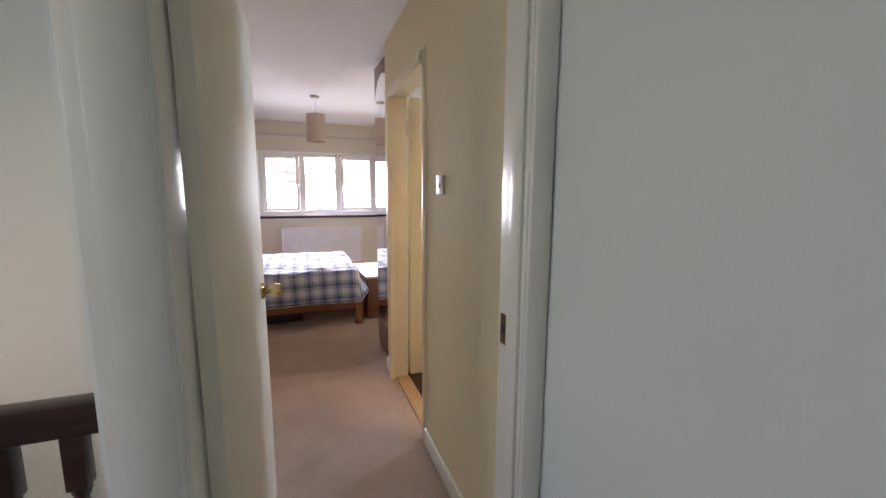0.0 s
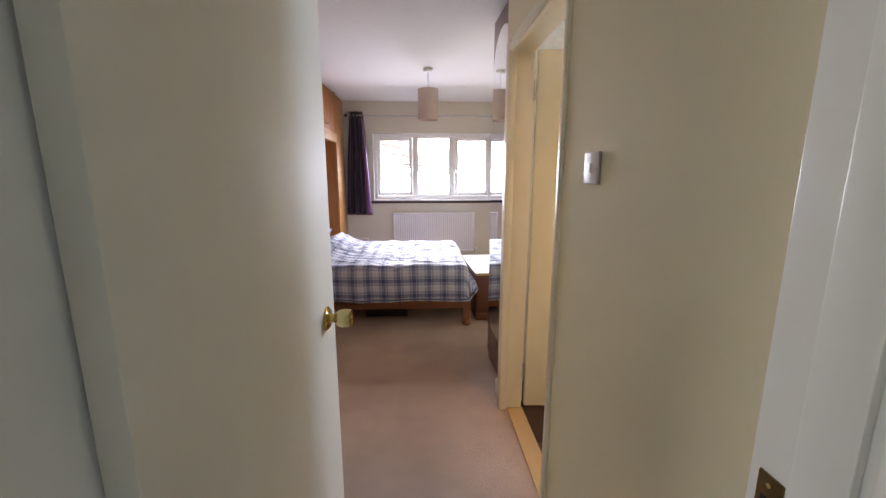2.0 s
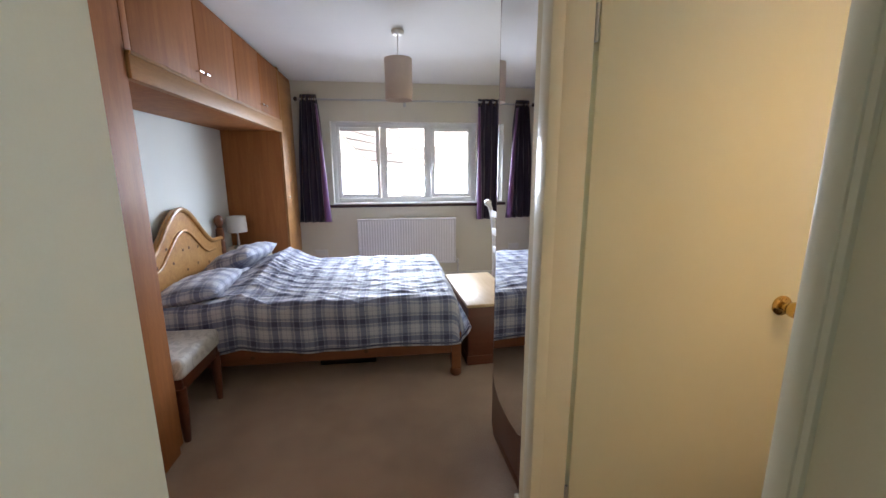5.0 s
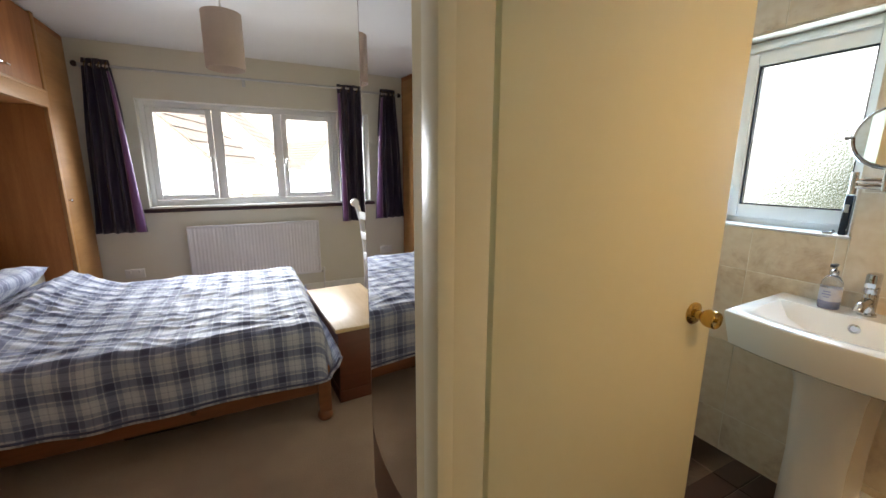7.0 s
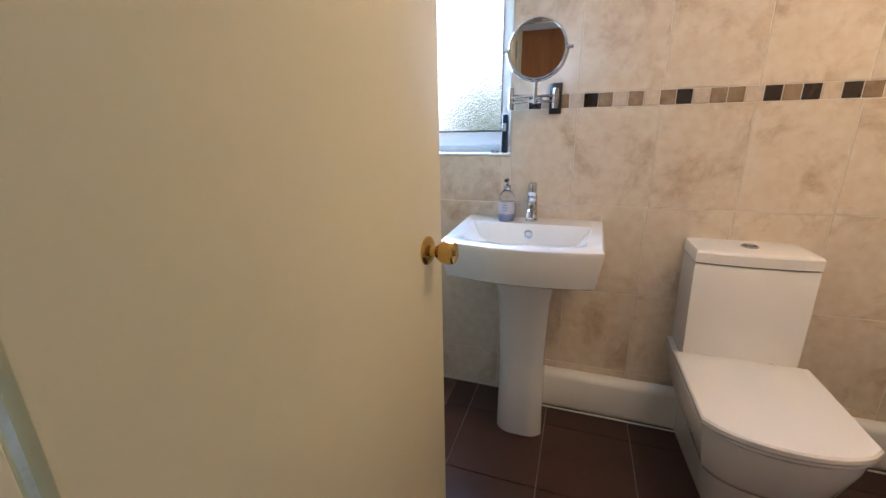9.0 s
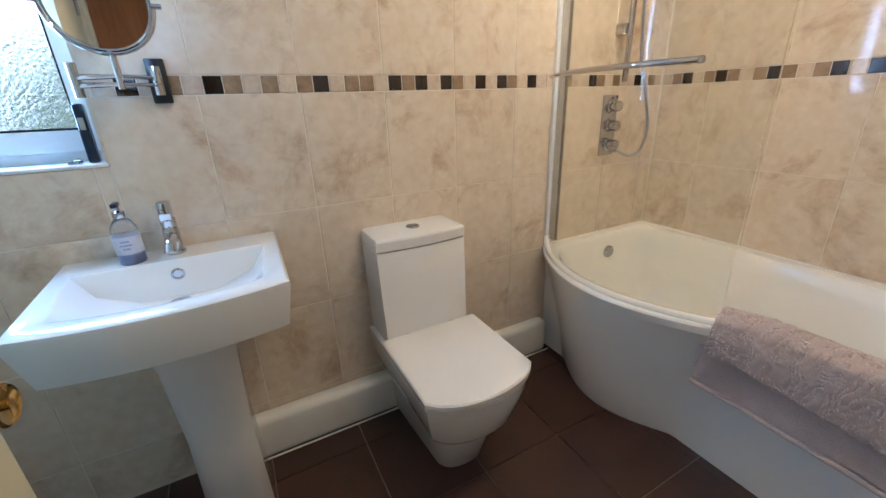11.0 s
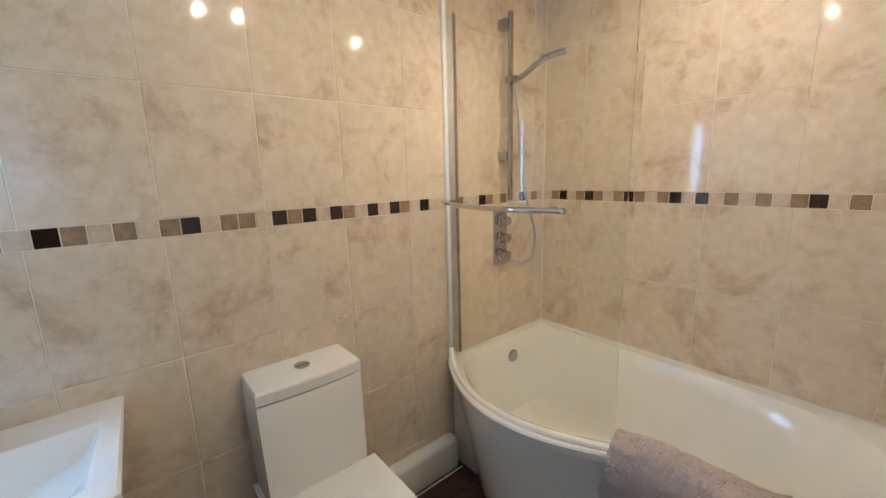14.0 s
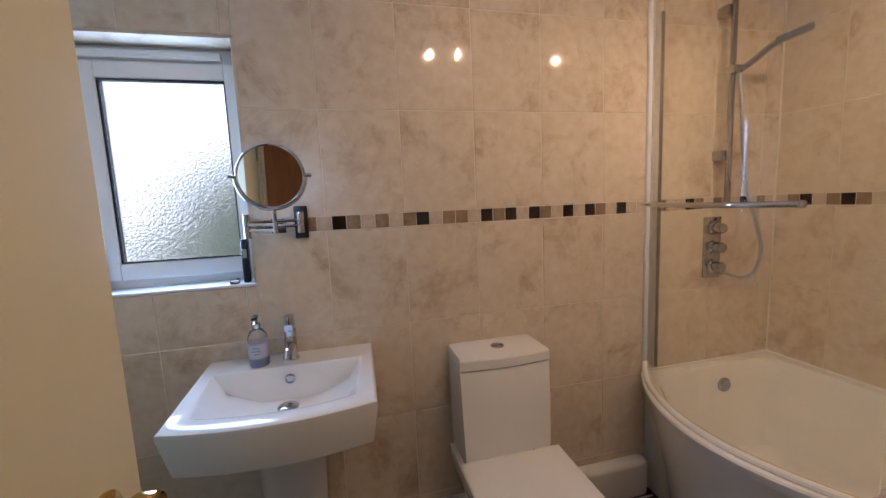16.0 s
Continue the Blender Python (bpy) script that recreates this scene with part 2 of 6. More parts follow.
MIRROR = bpy.data.materials.new("silvered_mirror")
MIRROR.use_nodes = True
mb = MIRROR.node_tree.nodes["Principled BSDF"]
mb.inputs["Base Color"].default_value, mb.inputs["Metallic"].default_value, mb.inputs["Roughness"].default_value = (0.88, 0.89, 0.89, 1), 1.0, 0.015

GLOW = bpy.data.materials.new("lit_bulb_glass")
GLOW.use_nodes = True
gb = GLOW.node_tree.nodes["Principled BSDF"]
gb.inputs["Emission Color"].default_value, gb.inputs["Emission Strength"].default_value = (1.0, 0.78, 0.5, 1), 60.0


def plaid_material():
    """Blue, grey and cream woven check laid out in the cloth's own measure."""
    m = bpy.data.materials.new("blue_grey_plaid_cotton")
    m.use_nodes = True
    nt = m.node_tree
    b = nt.nodes["Principled BSDF"]
    b.inputs["Roughness"].default_value, b.inputs["Sheen Weight"].default_value = 0.6, 0.35
    uv = nt.nodes.new("ShaderNodeUVMap")
    sep = nt.nodes.new("ShaderNodeSeparateXYZ")
    nt.links.new(uv.outputs[0], sep.inputs[0])
    bands = []
    for axis in (0, 1):
        mul = nt.nodes.new("ShaderNodeMath")
        mul.operation, mul.inputs[1].default_value = "MULTIPLY", 1 / 0.135
        nt.links.new(sep.outputs[axis], mul.inputs[0])
        fr = nt.nodes.new("ShaderNodeMath")
        fr.operation = "FRACT"
        nt.links.new(mul.outputs[0], fr.inputs[0])
        r = nt.nodes.new("ShaderNodeValToRGB")
        r.color_ramp.interpolation = "CONSTANT"
        e = r.color_ramp.elements
        e[0].position, e[0].color = 0.0, (1, 1, 1, 1)
        e[1].position, e[1].color = 0.22, (0.12, 0.12, 0.12, 1)
        for pos, v in ((0.26, 0.62), (0.38, 0.10), (0.50, 0.0), (0.56, 0.30), (0.60, 0.0), (0.72, 0.10), (0.80, 0.62), (0.92, 0.12), (0.96, 0.8)):
            k = e.new(pos)
            k.color = (v, v, v, 1)
        nt.links.new(fr.outputs[0], r.inputs[0])
        bands.append(r)
    add = nt.nodes.new("ShaderNodeMath")
    add.operation = "ADD"
    nt.links.new(bands[0].outputs[0], add.inputs[0])
    nt.links.new(bands[1].outputs[0], add.inputs[1])
    half = nt.nodes.new("ShaderNodeMath")
    half.operation, half.inputs[1].default_value = "MULTIPLY", 0.5
    nt.links.new(add.outputs[0], half.inputs[0])
    ramp = nt.nodes.new("ShaderNodeValToRGB")
    e = ramp.color_ramp.elements
    e[0].position, e[0].color = 0.0, (0.58, 0.60, 0.66, 1)
    e[1].position, e[1].color = 1.0, (0.050, 0.055, 0.125, 1)
    k = e.new(0.5)
    k.color = (0.21, 0.24, 0.38, 1)
    nt.links.new(half.outputs[0], ramp.inputs[0])
    tc = nt.nodes.new("ShaderNodeTexCoord")
    n = nt.nodes.new("ShaderNodeTexNoise")
    n.inputs["Scale"].default_value, n.inputs["Detail"].default_value = 380, 3
    nt.links.new(tc.outputs["Object"], n.inputs["Vector"])
    mix = nt.nodes.new("ShaderNodeMix")
    mix.data_type, mix.blend_type = "RGBA", "OVERLAY"
    mix.inputs["Factor"].default_value = 0.35
    nt.links.new(ramp.outputs[0], mix.inputs["A"])
    nt.links.new(n.outputs[0], mix.inputs["B"])
    nt.links.new(mix.outputs["Result"], b.inputs["Base Color"])
    bp = nt.nodes.new("ShaderNodeBump")
    bp.inputs["Strength"].default_value, bp.inputs["Distance"].default_value = 0.3, 0.002
    nt.links.new(n.outputs[0], bp.inputs["Height"])
    nt.links.new(bp.outputs[0], b.inputs["Normal"])
    return m


PLAID = plaid_material()


# ---- builders ----
def bevel_box(bm, x0, x1, y0, y1, z0, z1, r=0.0, seg=2):
    made = bmesh.ops.create_cube(bm, size=1.0, matrix=Matrix.LocRotScale(((x0 + x1) / 2, (y0 + y1) / 2, (z0 + z1) / 2), None, (x1 - x0, y1 - y0, z1 - z0)))
    if r > 0:
        edges = list({e for v in made["verts"] for e in v.link_edges})
        bmesh.ops.bevel(bm, geom=edges, offset=r, segments=seg, affect="EDGES", profile=0.5)
    return bm


def box(x0, x1, y0, y1, z0, z1, r=0.0, seg=2):
    return bevel_box(bmesh.new(), x0, x1, y0, y1, z0, z1, r, seg)


def boxes(*dims, r=0.0):
    bm = bmesh.new()
    for d in dims:
        bevel_box(bm, *d, r=r)
    return bm


def bridge_rings(bm, rings, closed=True, cap=True):
    rows = [[bm.verts.new(p) for p in ring] for ring in rings]
    n = len(rows[0])
    for a, b in zip(rows, rows[1:]):
        for i in range(n if closed else n - 1):
            j = (i + 1) % n
            bm.faces.new((a[i], a[j], b[j], b[i]))
    if cap and closed:
        bm.faces.new(rows[0][::-1])
        bm.faces.new(rows[-1])
    return rows


def lathe(profile, n=24, axis="z", at=(0, 0, 0)):
    """profile: (radius, height) pairs turned about an axis."""
    bm = bmesh.new()
    rings = []
    for r, h in profile:
        ring = []
        for i in range(n):
            a = 2 * math.pi * i / n
            c, s = r * math.cos(a), r * math.sin(a)
            p = {"z": (c, s, h), "x": (h, c, s), "y": (s, h, c)}[axis]
            ring.append(Vector(p) + Vector(at))
        rings.append(ring)
    bridge_rings(bm, rings)
    bmesh.ops.recalc_face_normals(bm, faces=bm.faces)
    return bm


def tube(points, r, n=10, bm=None):
    """A round bar along a chain of points."""
    bm = bm or bmesh.new()
    pts = [Vector(p) for p in points]
    rings, up = [], None
    for i, p in enumerate(pts):
        d = (pts[min(i + 1, len(pts) - 1)] - pts[max(i - 1, 0)]).normalized()
        if up is None:
            up = d.orthogonal().normalized()
        up = (up - d * up.dot(d)).normalized()
        side = d.cross(up)
        rings.append([p + r * (math.cos(2 * math.pi * k / n) * up + math.sin(2 * math.pi * k / n) * side) for k in range(n)])
    bridge_rings(bm, rings)
    bmesh.ops.recalc_face_normals(bm, faces=bm.faces)
    return bm


def extrude(outline, z0, z1, axis="z", bm=None):
    """A prism: outline of 2D points, extruded along an axis from z0 to z1."""
    bm = bm or bmesh.new()
    put = {"z": lambda a, b, h: (a, b, h), "x": lambda a, b, h: (h, a, b), "y": lambda a, b, h: (a, h, b)}[axis]
    bridge_rings(bm, [[put(a, b, z0) for a, b in outline], [put(a, b, z1) for a, b in outline]])
    bmesh.ops.recalc_face_normals(bm, faces=bm.faces)
    return bm


def mesh_of(name, bm, material, smooth=False, angle=35):
    me = bpy.data.meshes.new(name)
    if smooth:
        for f in bm.faces:
            f.smooth = True
        for e in bm.edges:
            e.smooth = len(e.link_faces) != 2 or e.calc_face_angle(0) < radians(angle)
    bm.to_mesh(me)
    bm.free()
    me.materials.append(material)
    return me


def part(name, bm, material, parent, label="", smooth=True):
    ob = new(name, mesh_of(name, bm, material, smooth))
    ob.parent = parent
    return tagged(ob, label)


def thing(name, label, category, m=None, group="", kind=""):
    ob = new(name)
    ob.empty_display_size = 0.1
    if m is not None:
        ob.matrix_world = m
    return tagged(ob, label, category, group, kind)


def solid(name, bm, material, label, category, kind="", smooth=True, m=None):
    ob = new(name, mesh_of(name, bm, material, smooth))
    if m is not None:
        ob.matrix_world = m
    return tagged(ob, label, category, "", kind)


def structure(name, bm, material, label, category="wall"):
    return solid(name, bm, material, label, category, "structure", smooth=False)


# ---- structure: floors, ceilings, walls ----
CEILING = 2.36
structure("floor", boxes((-1.1, 1.13, 2.77, 6.95, -0.12, 0), (0.08, 1.13, 1.69, 2.77, -0.12, 0), (1.13, 2.9, 3.42, 6.95, -0.12, 0), (-1.3, 1.16, -0.9, 1.69, -0.12, 0)), CARPET, "beige-brown cut-pile carpet over bedroom, corridor and landing", "floor")
structure("ceiling", boxes((-1.35, 2.95, -0.95, 7.15, CEILING, CEILING + 0.12)), CEIL, "white painted plaster ceiling", "ceiling")

# landing and stairwell
structure("wall_landing_east", boxes((1.128, 1.204, -0.95, 1.4995, 0, CEILING)), WHITE_WALL, "off-white painted landing wall beside the bedroom door")
structure("wall_landing_south", boxes((-1.35, 1.25, -1.0, -0.9, -2.6, CEILING)), WHITE_WALL, "off-white painted landing end wall")
# The opening is made up, out of view, around the landing fill lamp.
structure("wall_landing_west", boxes((-1.4, -1.3, -0.9, 2.8, -2.6, 1.0), (-1.4, -1.3, -0.9, 0.70, 1.0, 2.1), (-1.4, -1.3, 1.50, 2.8, 1.0, 2.1), (-1.4, -1.3, -0.9, 2.8, 2.1, CEILING)), WHITE_WALL, "off-white painted stairwell wall with an added, unseen light opening")
structure("wall_stairwell_north", boxes((-1.3, 0.108, 2.67, 2.768, -2.6, CEILING)), WHITE_WALL, "off-white painted wall across the stairwell")
structure("wall_stairwell_east", boxes((0.09, 0.108, 1.60, 2.67, -2.6, CEILING)), WHITE_WALL, "off-white painted stairwell side wall")
structure("wall_stairwell_edge", boxes((-1.3, 0.09, 1.60, 1.70, -2.6, -0.12)), WHITE_WALL, "off-white painted stairwell edge below the landing")
structure("floor_hall", boxes((-1.35, 0.1, -0.95, 2.8, -2.72, -2.6)), CARPET, "beige-brown carpet of the hall below", "floor")

# bedroom door wall with its opening (x 0.29 to 1.06)
structure("wall_door", boxes((0.147, 0.255, 1.50, 1.62, 0, CEILING), (0.255, 1.093, 1.50, 1.62, 2.03, CEILING), (1.093, 1.219, 1.50, 1.62, 0, CEILING)), WHITE_WALL, "off-white painted wall round the bedroom door")
# corridor
structure("wall_corridor_west", boxes((0.11, 0.18, 1.622, 2.87, 0, CEILING)), CREAM, "cream painted corridor wall behind the open door")
structure("wall_bedroom_south", boxes((-1.1, 0.11, 2.77, 2.87, 0, CEILING)), CREAM, "cream painted bedroom wall behind the wardrobe")
structure("wall_corridor_east", boxes((1.10, 1.205, 1.622, 2.49, 0, CEILING), (1.10, 1.205, 2.49, 3.320, 2.03, CEILING), (1.10, 1.205, 3.320, 3.45, 0, CEILING)), CREAM, "cream painted wall between corridor and bathroom")
structure("wall_bedroom_partition", boxes((1.205, 1.228, 3.346, 3.45, 0, CEILING), (1.218, 1.234, 3.45, 3.88, 0, CEILING), (1.234, 2.725, 3.81, 3.88, 0, CEILING)), CREAM, "cream painted partition between bedroom and bathroom")
structure("wall_west", boxes((-1.1, -1.0, 2.87, 7.15, 0, CEILING)), WHITE_WALL, "pale grey-white painted wall behind the bed")
structure("wall_east", boxes((2.745, 2.9, 3.88, 7.15, 0, CEILING)), CREAM, "cream painted bedroom wall")
WX0, WX1, WZ0, WZ1 = -0.055, 1.665, 0.985, 1.94
structure("wall_north", boxes((-1.0, WX0, 6.9, 7.15, 0, CEILING), (WX1, 2.745, 6.9, 7.15, 0, CEILING), (WX0, WX1, 6.9, 7.15, 0, WZ0), (WX0, WX1, 6.9, 7.15, WZ1, CEILING)), CREAM_BACKLIT, "cream painted bedroom wall with a wide window")

# bathroom shell behind the tiles
BX0, BX1, BY0, BY1 = 1.22, 2.725, 0.91, 3.80
BWY0, BWY1, BWZ0, BWZ1 = 3.190, 3.725, 1.105, 1.905
wall_bath_east = structure("wall_bathroom_east", boxes((BX1 + 0.001, 2.9, 0.7, BWY0 - 0.004, 0, CEILING), (BX1 + 0.001, 2.9, BWY1 + 0.004, 3.88, 0, CEILING), (BX1 + 0.001, 2.9, BWY0 - 0.004, BWY1 + 0.004, 0, BWZ0 - 0.005), (BX1 + 0.001, 2.9, BWY0 - 0.004, BWY1 + 0.004, BWZ1 + 0.005, CEILING)), GROUT, "pale grouted bathroom wall carrying marbled tiles")
wall_bath_south = structure("wall_bathroom_south", boxes((1.2055, 2.7255, 0.78, BY0 - 0.001, 0, CEILING)), GROUT, "pale grouted bathroom wall carrying marbled tiles over the bath")
wall_bath_west = structure("wall_bathroom_west", boxes((1.2055, BX0 - 0.001, 0.9095, 1.50, 0, CEILING), (1.2055, BX0 - 0.001, 1.622, 2.49, 0, CEILING), (1.2055, BX0 - 0.001, 2.49, 3.39, 2.03, CEILING)), GROUT, "pale grouted bathroom wall beside the door")
floor_bath = structure("floor_bathroom", boxes((1.1305, 2.735, 2.49, 3.42, -0.12, -0.006), (1.205, 2.735, 0.9, 2.49, -0.12, -0.006), (1.205, 2.735, 3.42, 3.81, -0.12, -0.006)), FLOORGROUT, "grey-brown grouted bathroom floor under dark tiles", "floor")
structure("threshold", box(1.12, 1.212, 2.532, 3.278, -0.02, 0.008, 0.004), THRESH, "pale oak threshold strip in the bathroom doorway", "trim")

# ---- bedroom doorway ----
fr = thing("door_frame_1", "white gloss moulded frame of the bedroom door", "door frame", kind="structure")
part("lining", boxes((0.255, 0.283, 1.49, 1.632, 0, 2.03), (1.060, 1.093, 1.49, 1.632, 0, 2.03), (0.288, 1.060, 1.49, 1.632, 1.985, 2.03), r=0.002), GLOSS, fr)
part("stop", boxes((1.049, 1.0605, 1.512, 1.572, 0, 1.985), (0.288, 1.049, 1.512, 1.55, 1.972, 1.986), r=0.003), GLOSS, fr)
for x0, x1, step in ((0.148, 0.276, 0.03), (1.052, 1.127, -0.022)):
    part("casing_leg", boxes((x0, x1, 1.483, 1.4995, 0, 2.09), (x0 + max(step, 0.006), x1 + min(step, -0.008), 1.474, 1.485, 0, 2.08), r=0.004), GLOSS, fr)
    part("casing_bead", tube([((x1 - 0.012) if step > 0 else (x0 + 0.012), 1.482, 0.0), ((x1 - 0.012) if step > 0 else (x0 + 0.012), 1.482, 2.05)], 0.008, 10), GLOSS, fr)
part("casing_head", boxes((0.276, 1.052, 1.483, 1.4995, 2.01, 2.09), (0.276, 1.052, 1.474, 1.485, 2.03, 2.08), r=0.004), GLOSS, fr)
plate = part("strike_plate", boxes((1.0565, 1.0602, 1.582, 1.616, 0.905, 0.995), r=0.001), BRASS_DULL, fr, "tarnished brass strike plate")
part("latch_hole", boxes((1.0555, 1.0568, 1.590, 1.608, 0.935, 0.965)), BLACK, plate)
part("screw_head", lathe([(0.0035, 0), (0.0035, 0.0012), (0.001, 0.0016)], 10, "x", (1.0553, 1.599, 0.983)), BRASS, plate)
part("screw_head", lathe([(0.0035, 0), (0.0035, 0.0012), (0.001, 0.0016)], 10, "x", (1.0553, 1.599, 0.917)), BRASS, plate)


def knob_set(parent, at, side, brass, body):
    """Turned door knob: rose on the door face, neck and a cupped knob. side: the way it stands out, +1 or -1 along local y."""
    x, y, z = at
    s = side
    rose = part("rose", lathe([(0.034, 0), (0.034, s * 0.004), (0.027, s * 0.010), (0.014, s * 0.013), (0.012, s * 0.028)], 28, "y", at), brass, parent, "turned brass rose")
    part("knob", lathe([(0.012, s * 0.024), (0.018, s * 0.030), (0.025, s * 0.040), (0.027, s * 0.052), (0.026, s * 0.064), (0.0255, s * 0.068)], 28, "y", at), body, rose, "cupped brass knob")
    part("knob_face", lathe([(0.0255, s * 0.068), (0.0225, s * 0.071), (0.019, s * 0.069), (0.006, s * 0.068), (0.005, s * 0.073), (0.001, s * 0.074)], 28, "y", at), brass, rose)


def door_leaf(name, label, m, height, width, knob_x, knob_z, brass, body, paint=DOORPAINT):
    """Flush door: local x runs from the hinge, the seen face lies at local y = 0 and the leaf behind it."""
    d = thing(name, label, "door", m, kind="structure")
    part("leaf", box(0, width, 0.0, 0.040, 0.008, height, 0.003), paint, d)
    knob_set(d, (knob_x, 0.0, knob_z), -1, brass, body)
    knob_set(d, (knob_x, 0.040, knob_z), 1, brass, body)
    part("latch_plate", box(width - 0.0005, width + 0.0015, 0.009, 0.031, knob_z - 0.03, knob_z + 0.03, 0.0005), brass, d)
    return d


# the bedroom door stands open against the corridor wall
door_leaf("door_1", "cream-white flush bedroom door standing open with brass knob", pose(0.329, 1.580, 0, 0, 0, 87.8), 1.97, 0.786, 0.700, 0.957, BRASS, BRASS_IVORY)

# skirting
sk = thing("baseboard", "white gloss skirting along bedroom and corridor walls", "baseboard", kind="structure")
for d in ((1.084, 1.10, 1.636, 2.487, 0, 0.095), (0.18, 0.196, 1.66, 2.87, 0, 0.095), (1.084, 1.10, 3.342, 3.45, 0, 0.095), (1.084, 1.17, 3.45, 3.466, 0, 0.095), (-0.40, 2.745, 6.884, 6.90, 0, 0.13), (1.111, 1.127, -0.9, 1.472, 0, 0.095), (2.729, 2.745, 3.885, 6.884, 0, 0.11)):
    part("skirting_board", box(*d, 0.006, 3), GLOSS, sk)

# ---- bathroom doorway ----
fr2 = thing("door_frame_2", "cream-white gloss frame of the bathroom door", "door frame", kind="structure")
part("lining", boxes((1.092, 1.228, 2.49, 2.53, 0, 2.03), (1.114, 1.206, 3.280, 3.318, 0, 2.03), (1.092, 1.206, 2.53, 3.280, 1.967, 2.03), r=0.002), CREAMGLOSS, fr2)
part("stop", boxes((1.135, 1.172, 2.529, 2.541, 0, 1.966), r=0.003), CREAMGLOSS, fr2)
part("casing_leg", boxes((1.088, 1.101, 2.498, 2.527, 0, 2.02), r=0.004), CREAMGLOSS, fr2)
part("casing_leg", boxes((1.073, 1.112, 3.262, 3.340, 0, 2.02), r=0.004), CREAMGLOSS, fr2)
part("casing_head", boxes((1.080, 1.101, 2.5275, 3.2615, 1.957, 2.02), (1.073, 1.082, 2.5275, 3.2615, 1.965, 1.998), r=0.004), CREAMGLOSS, fr2)
d2 = door_leaf("door_2", "cream-white flush bathroom door standing open with brass knob", pose(1.226, 3.289, 0, 0, 0, -3.8), 1.98, 0.775, 0.688, 0.931, BRASS, BRASS, DOORPAINT_YELLOW)
for z in (1.782, 0.228):
    h = part("hinge", boxes((1.2055, 1.209, 3.284, 3.316, z - 0.05, z + 0.05), r=0.0008), STEEL, fr2, "painted steel butt hinge")
    part("hinge_pin", tube([(1.213, 3.284, z - 0.05), (1.213, 3.284, z + 0.05)], 0.006), STEEL, h)


def light_switch(name, label, m):
    """Rocker switch plate on a wall; local x across, z up, the plate stands out along -y."""
    s = thing(name, label, "light switch", m)
    part("plate", box(-0.043, 0.043, -0.010, 0, -0.043, 0.043, 0.003, 3), SWITCHPLASTIC, s)
    part("rocker", box(-0.006, 0.006, -0.015, -0.009, -0.013, 0.013, 0.002), SWITCHPLASTIC, s)
    for x in (-0.03, 0.03):
        part("screw", lathe([(0.004, -0.0095), (0.004, -0.0108), (0.001, -0.0112)], 10, "y", (x, 0, 0)), STEEL, s)
    return s


light_switch("light_switch", "white plastic rocker light switch on the corridor wall", pose(1.0998, 2.262, 1.378, 0, 0, -90))

# ---- landing balustrade ----
bal = thing("banister", "dark-stained wooden banister along the stairwell", "banister")
part("handrail", boxes((-1.28, 0.088, 1.660, 1.725, 0.823, 0.873), (-1.28, 0.088, 1.672, 1.713, 0.79, 0.824), r=0.008), DARKWOOD, bal)
part("base_rail", box(-1.28, 0.088, 1.665, 1.72, 0.0, 0.05, 0.004), DARKWOOD, bal)
for x in [0.005 - 0.128 * k for k in range(10)]:
    b = part("baluster", box(x - 0.021, x + 0.021, 1.671, 1.713, 0.66, 0.792, 0.002), DARKWOOD, bal)
    part("foot_block", box(x - 0.021, x + 0.021, 1.671, 1.713, 0.048, 0.20, 0.002), DARKWOOD, b)
    part("turning", lathe([(0.019, 0.19), (0.012, 0.215), (0.020, 0.24), (0.013, 0.27), (0.018, 0.42), (0.014, 0.57), (0.021, 0.60), (0.011, 0.625), (0.020, 0.65), (0.018, 0.67)], 12, "z", (x, 1.692, 0)), DARKWOOD, b)

# ---- bedroom window ----
win = thing("window_1", "wide white plastic window of three lights", "window", kind="structure")
FY0, FY1 = 7.0, 7.07
part("window_frame", boxes((WX0, WX0 + 0.05, FY0, FY1, WZ0 + 0.02, WZ1), (WX1 - 0.05, WX1, FY0, FY1, WZ0 + 0.02, WZ1), (WX0 + 0.05, WX1 - 0.05, FY0, FY1, WZ1 - 0.05, WZ1), (WX0 + 0.05, WX1 - 0.05, FY0, FY1, WZ0 + 0.02, WZ0 + 0.075), r=0.004), UPVC, win)
MUL = (0.535, 1.075)
for x in MUL:
    part("mullion", box(x - 0.032, x + 0.032, FY0, FY1, WZ0 + 0.075, WZ1 - 0.05, 0.004), UPVC, win)
lights = ((WX0 + 0.05, MUL[0] - 0.032, True, 1), (MUL[0] + 0.032, MUL[1] - 0.032, False, 0), (MUL[1] + 0.032, WX1 - 0.05, True, -1))
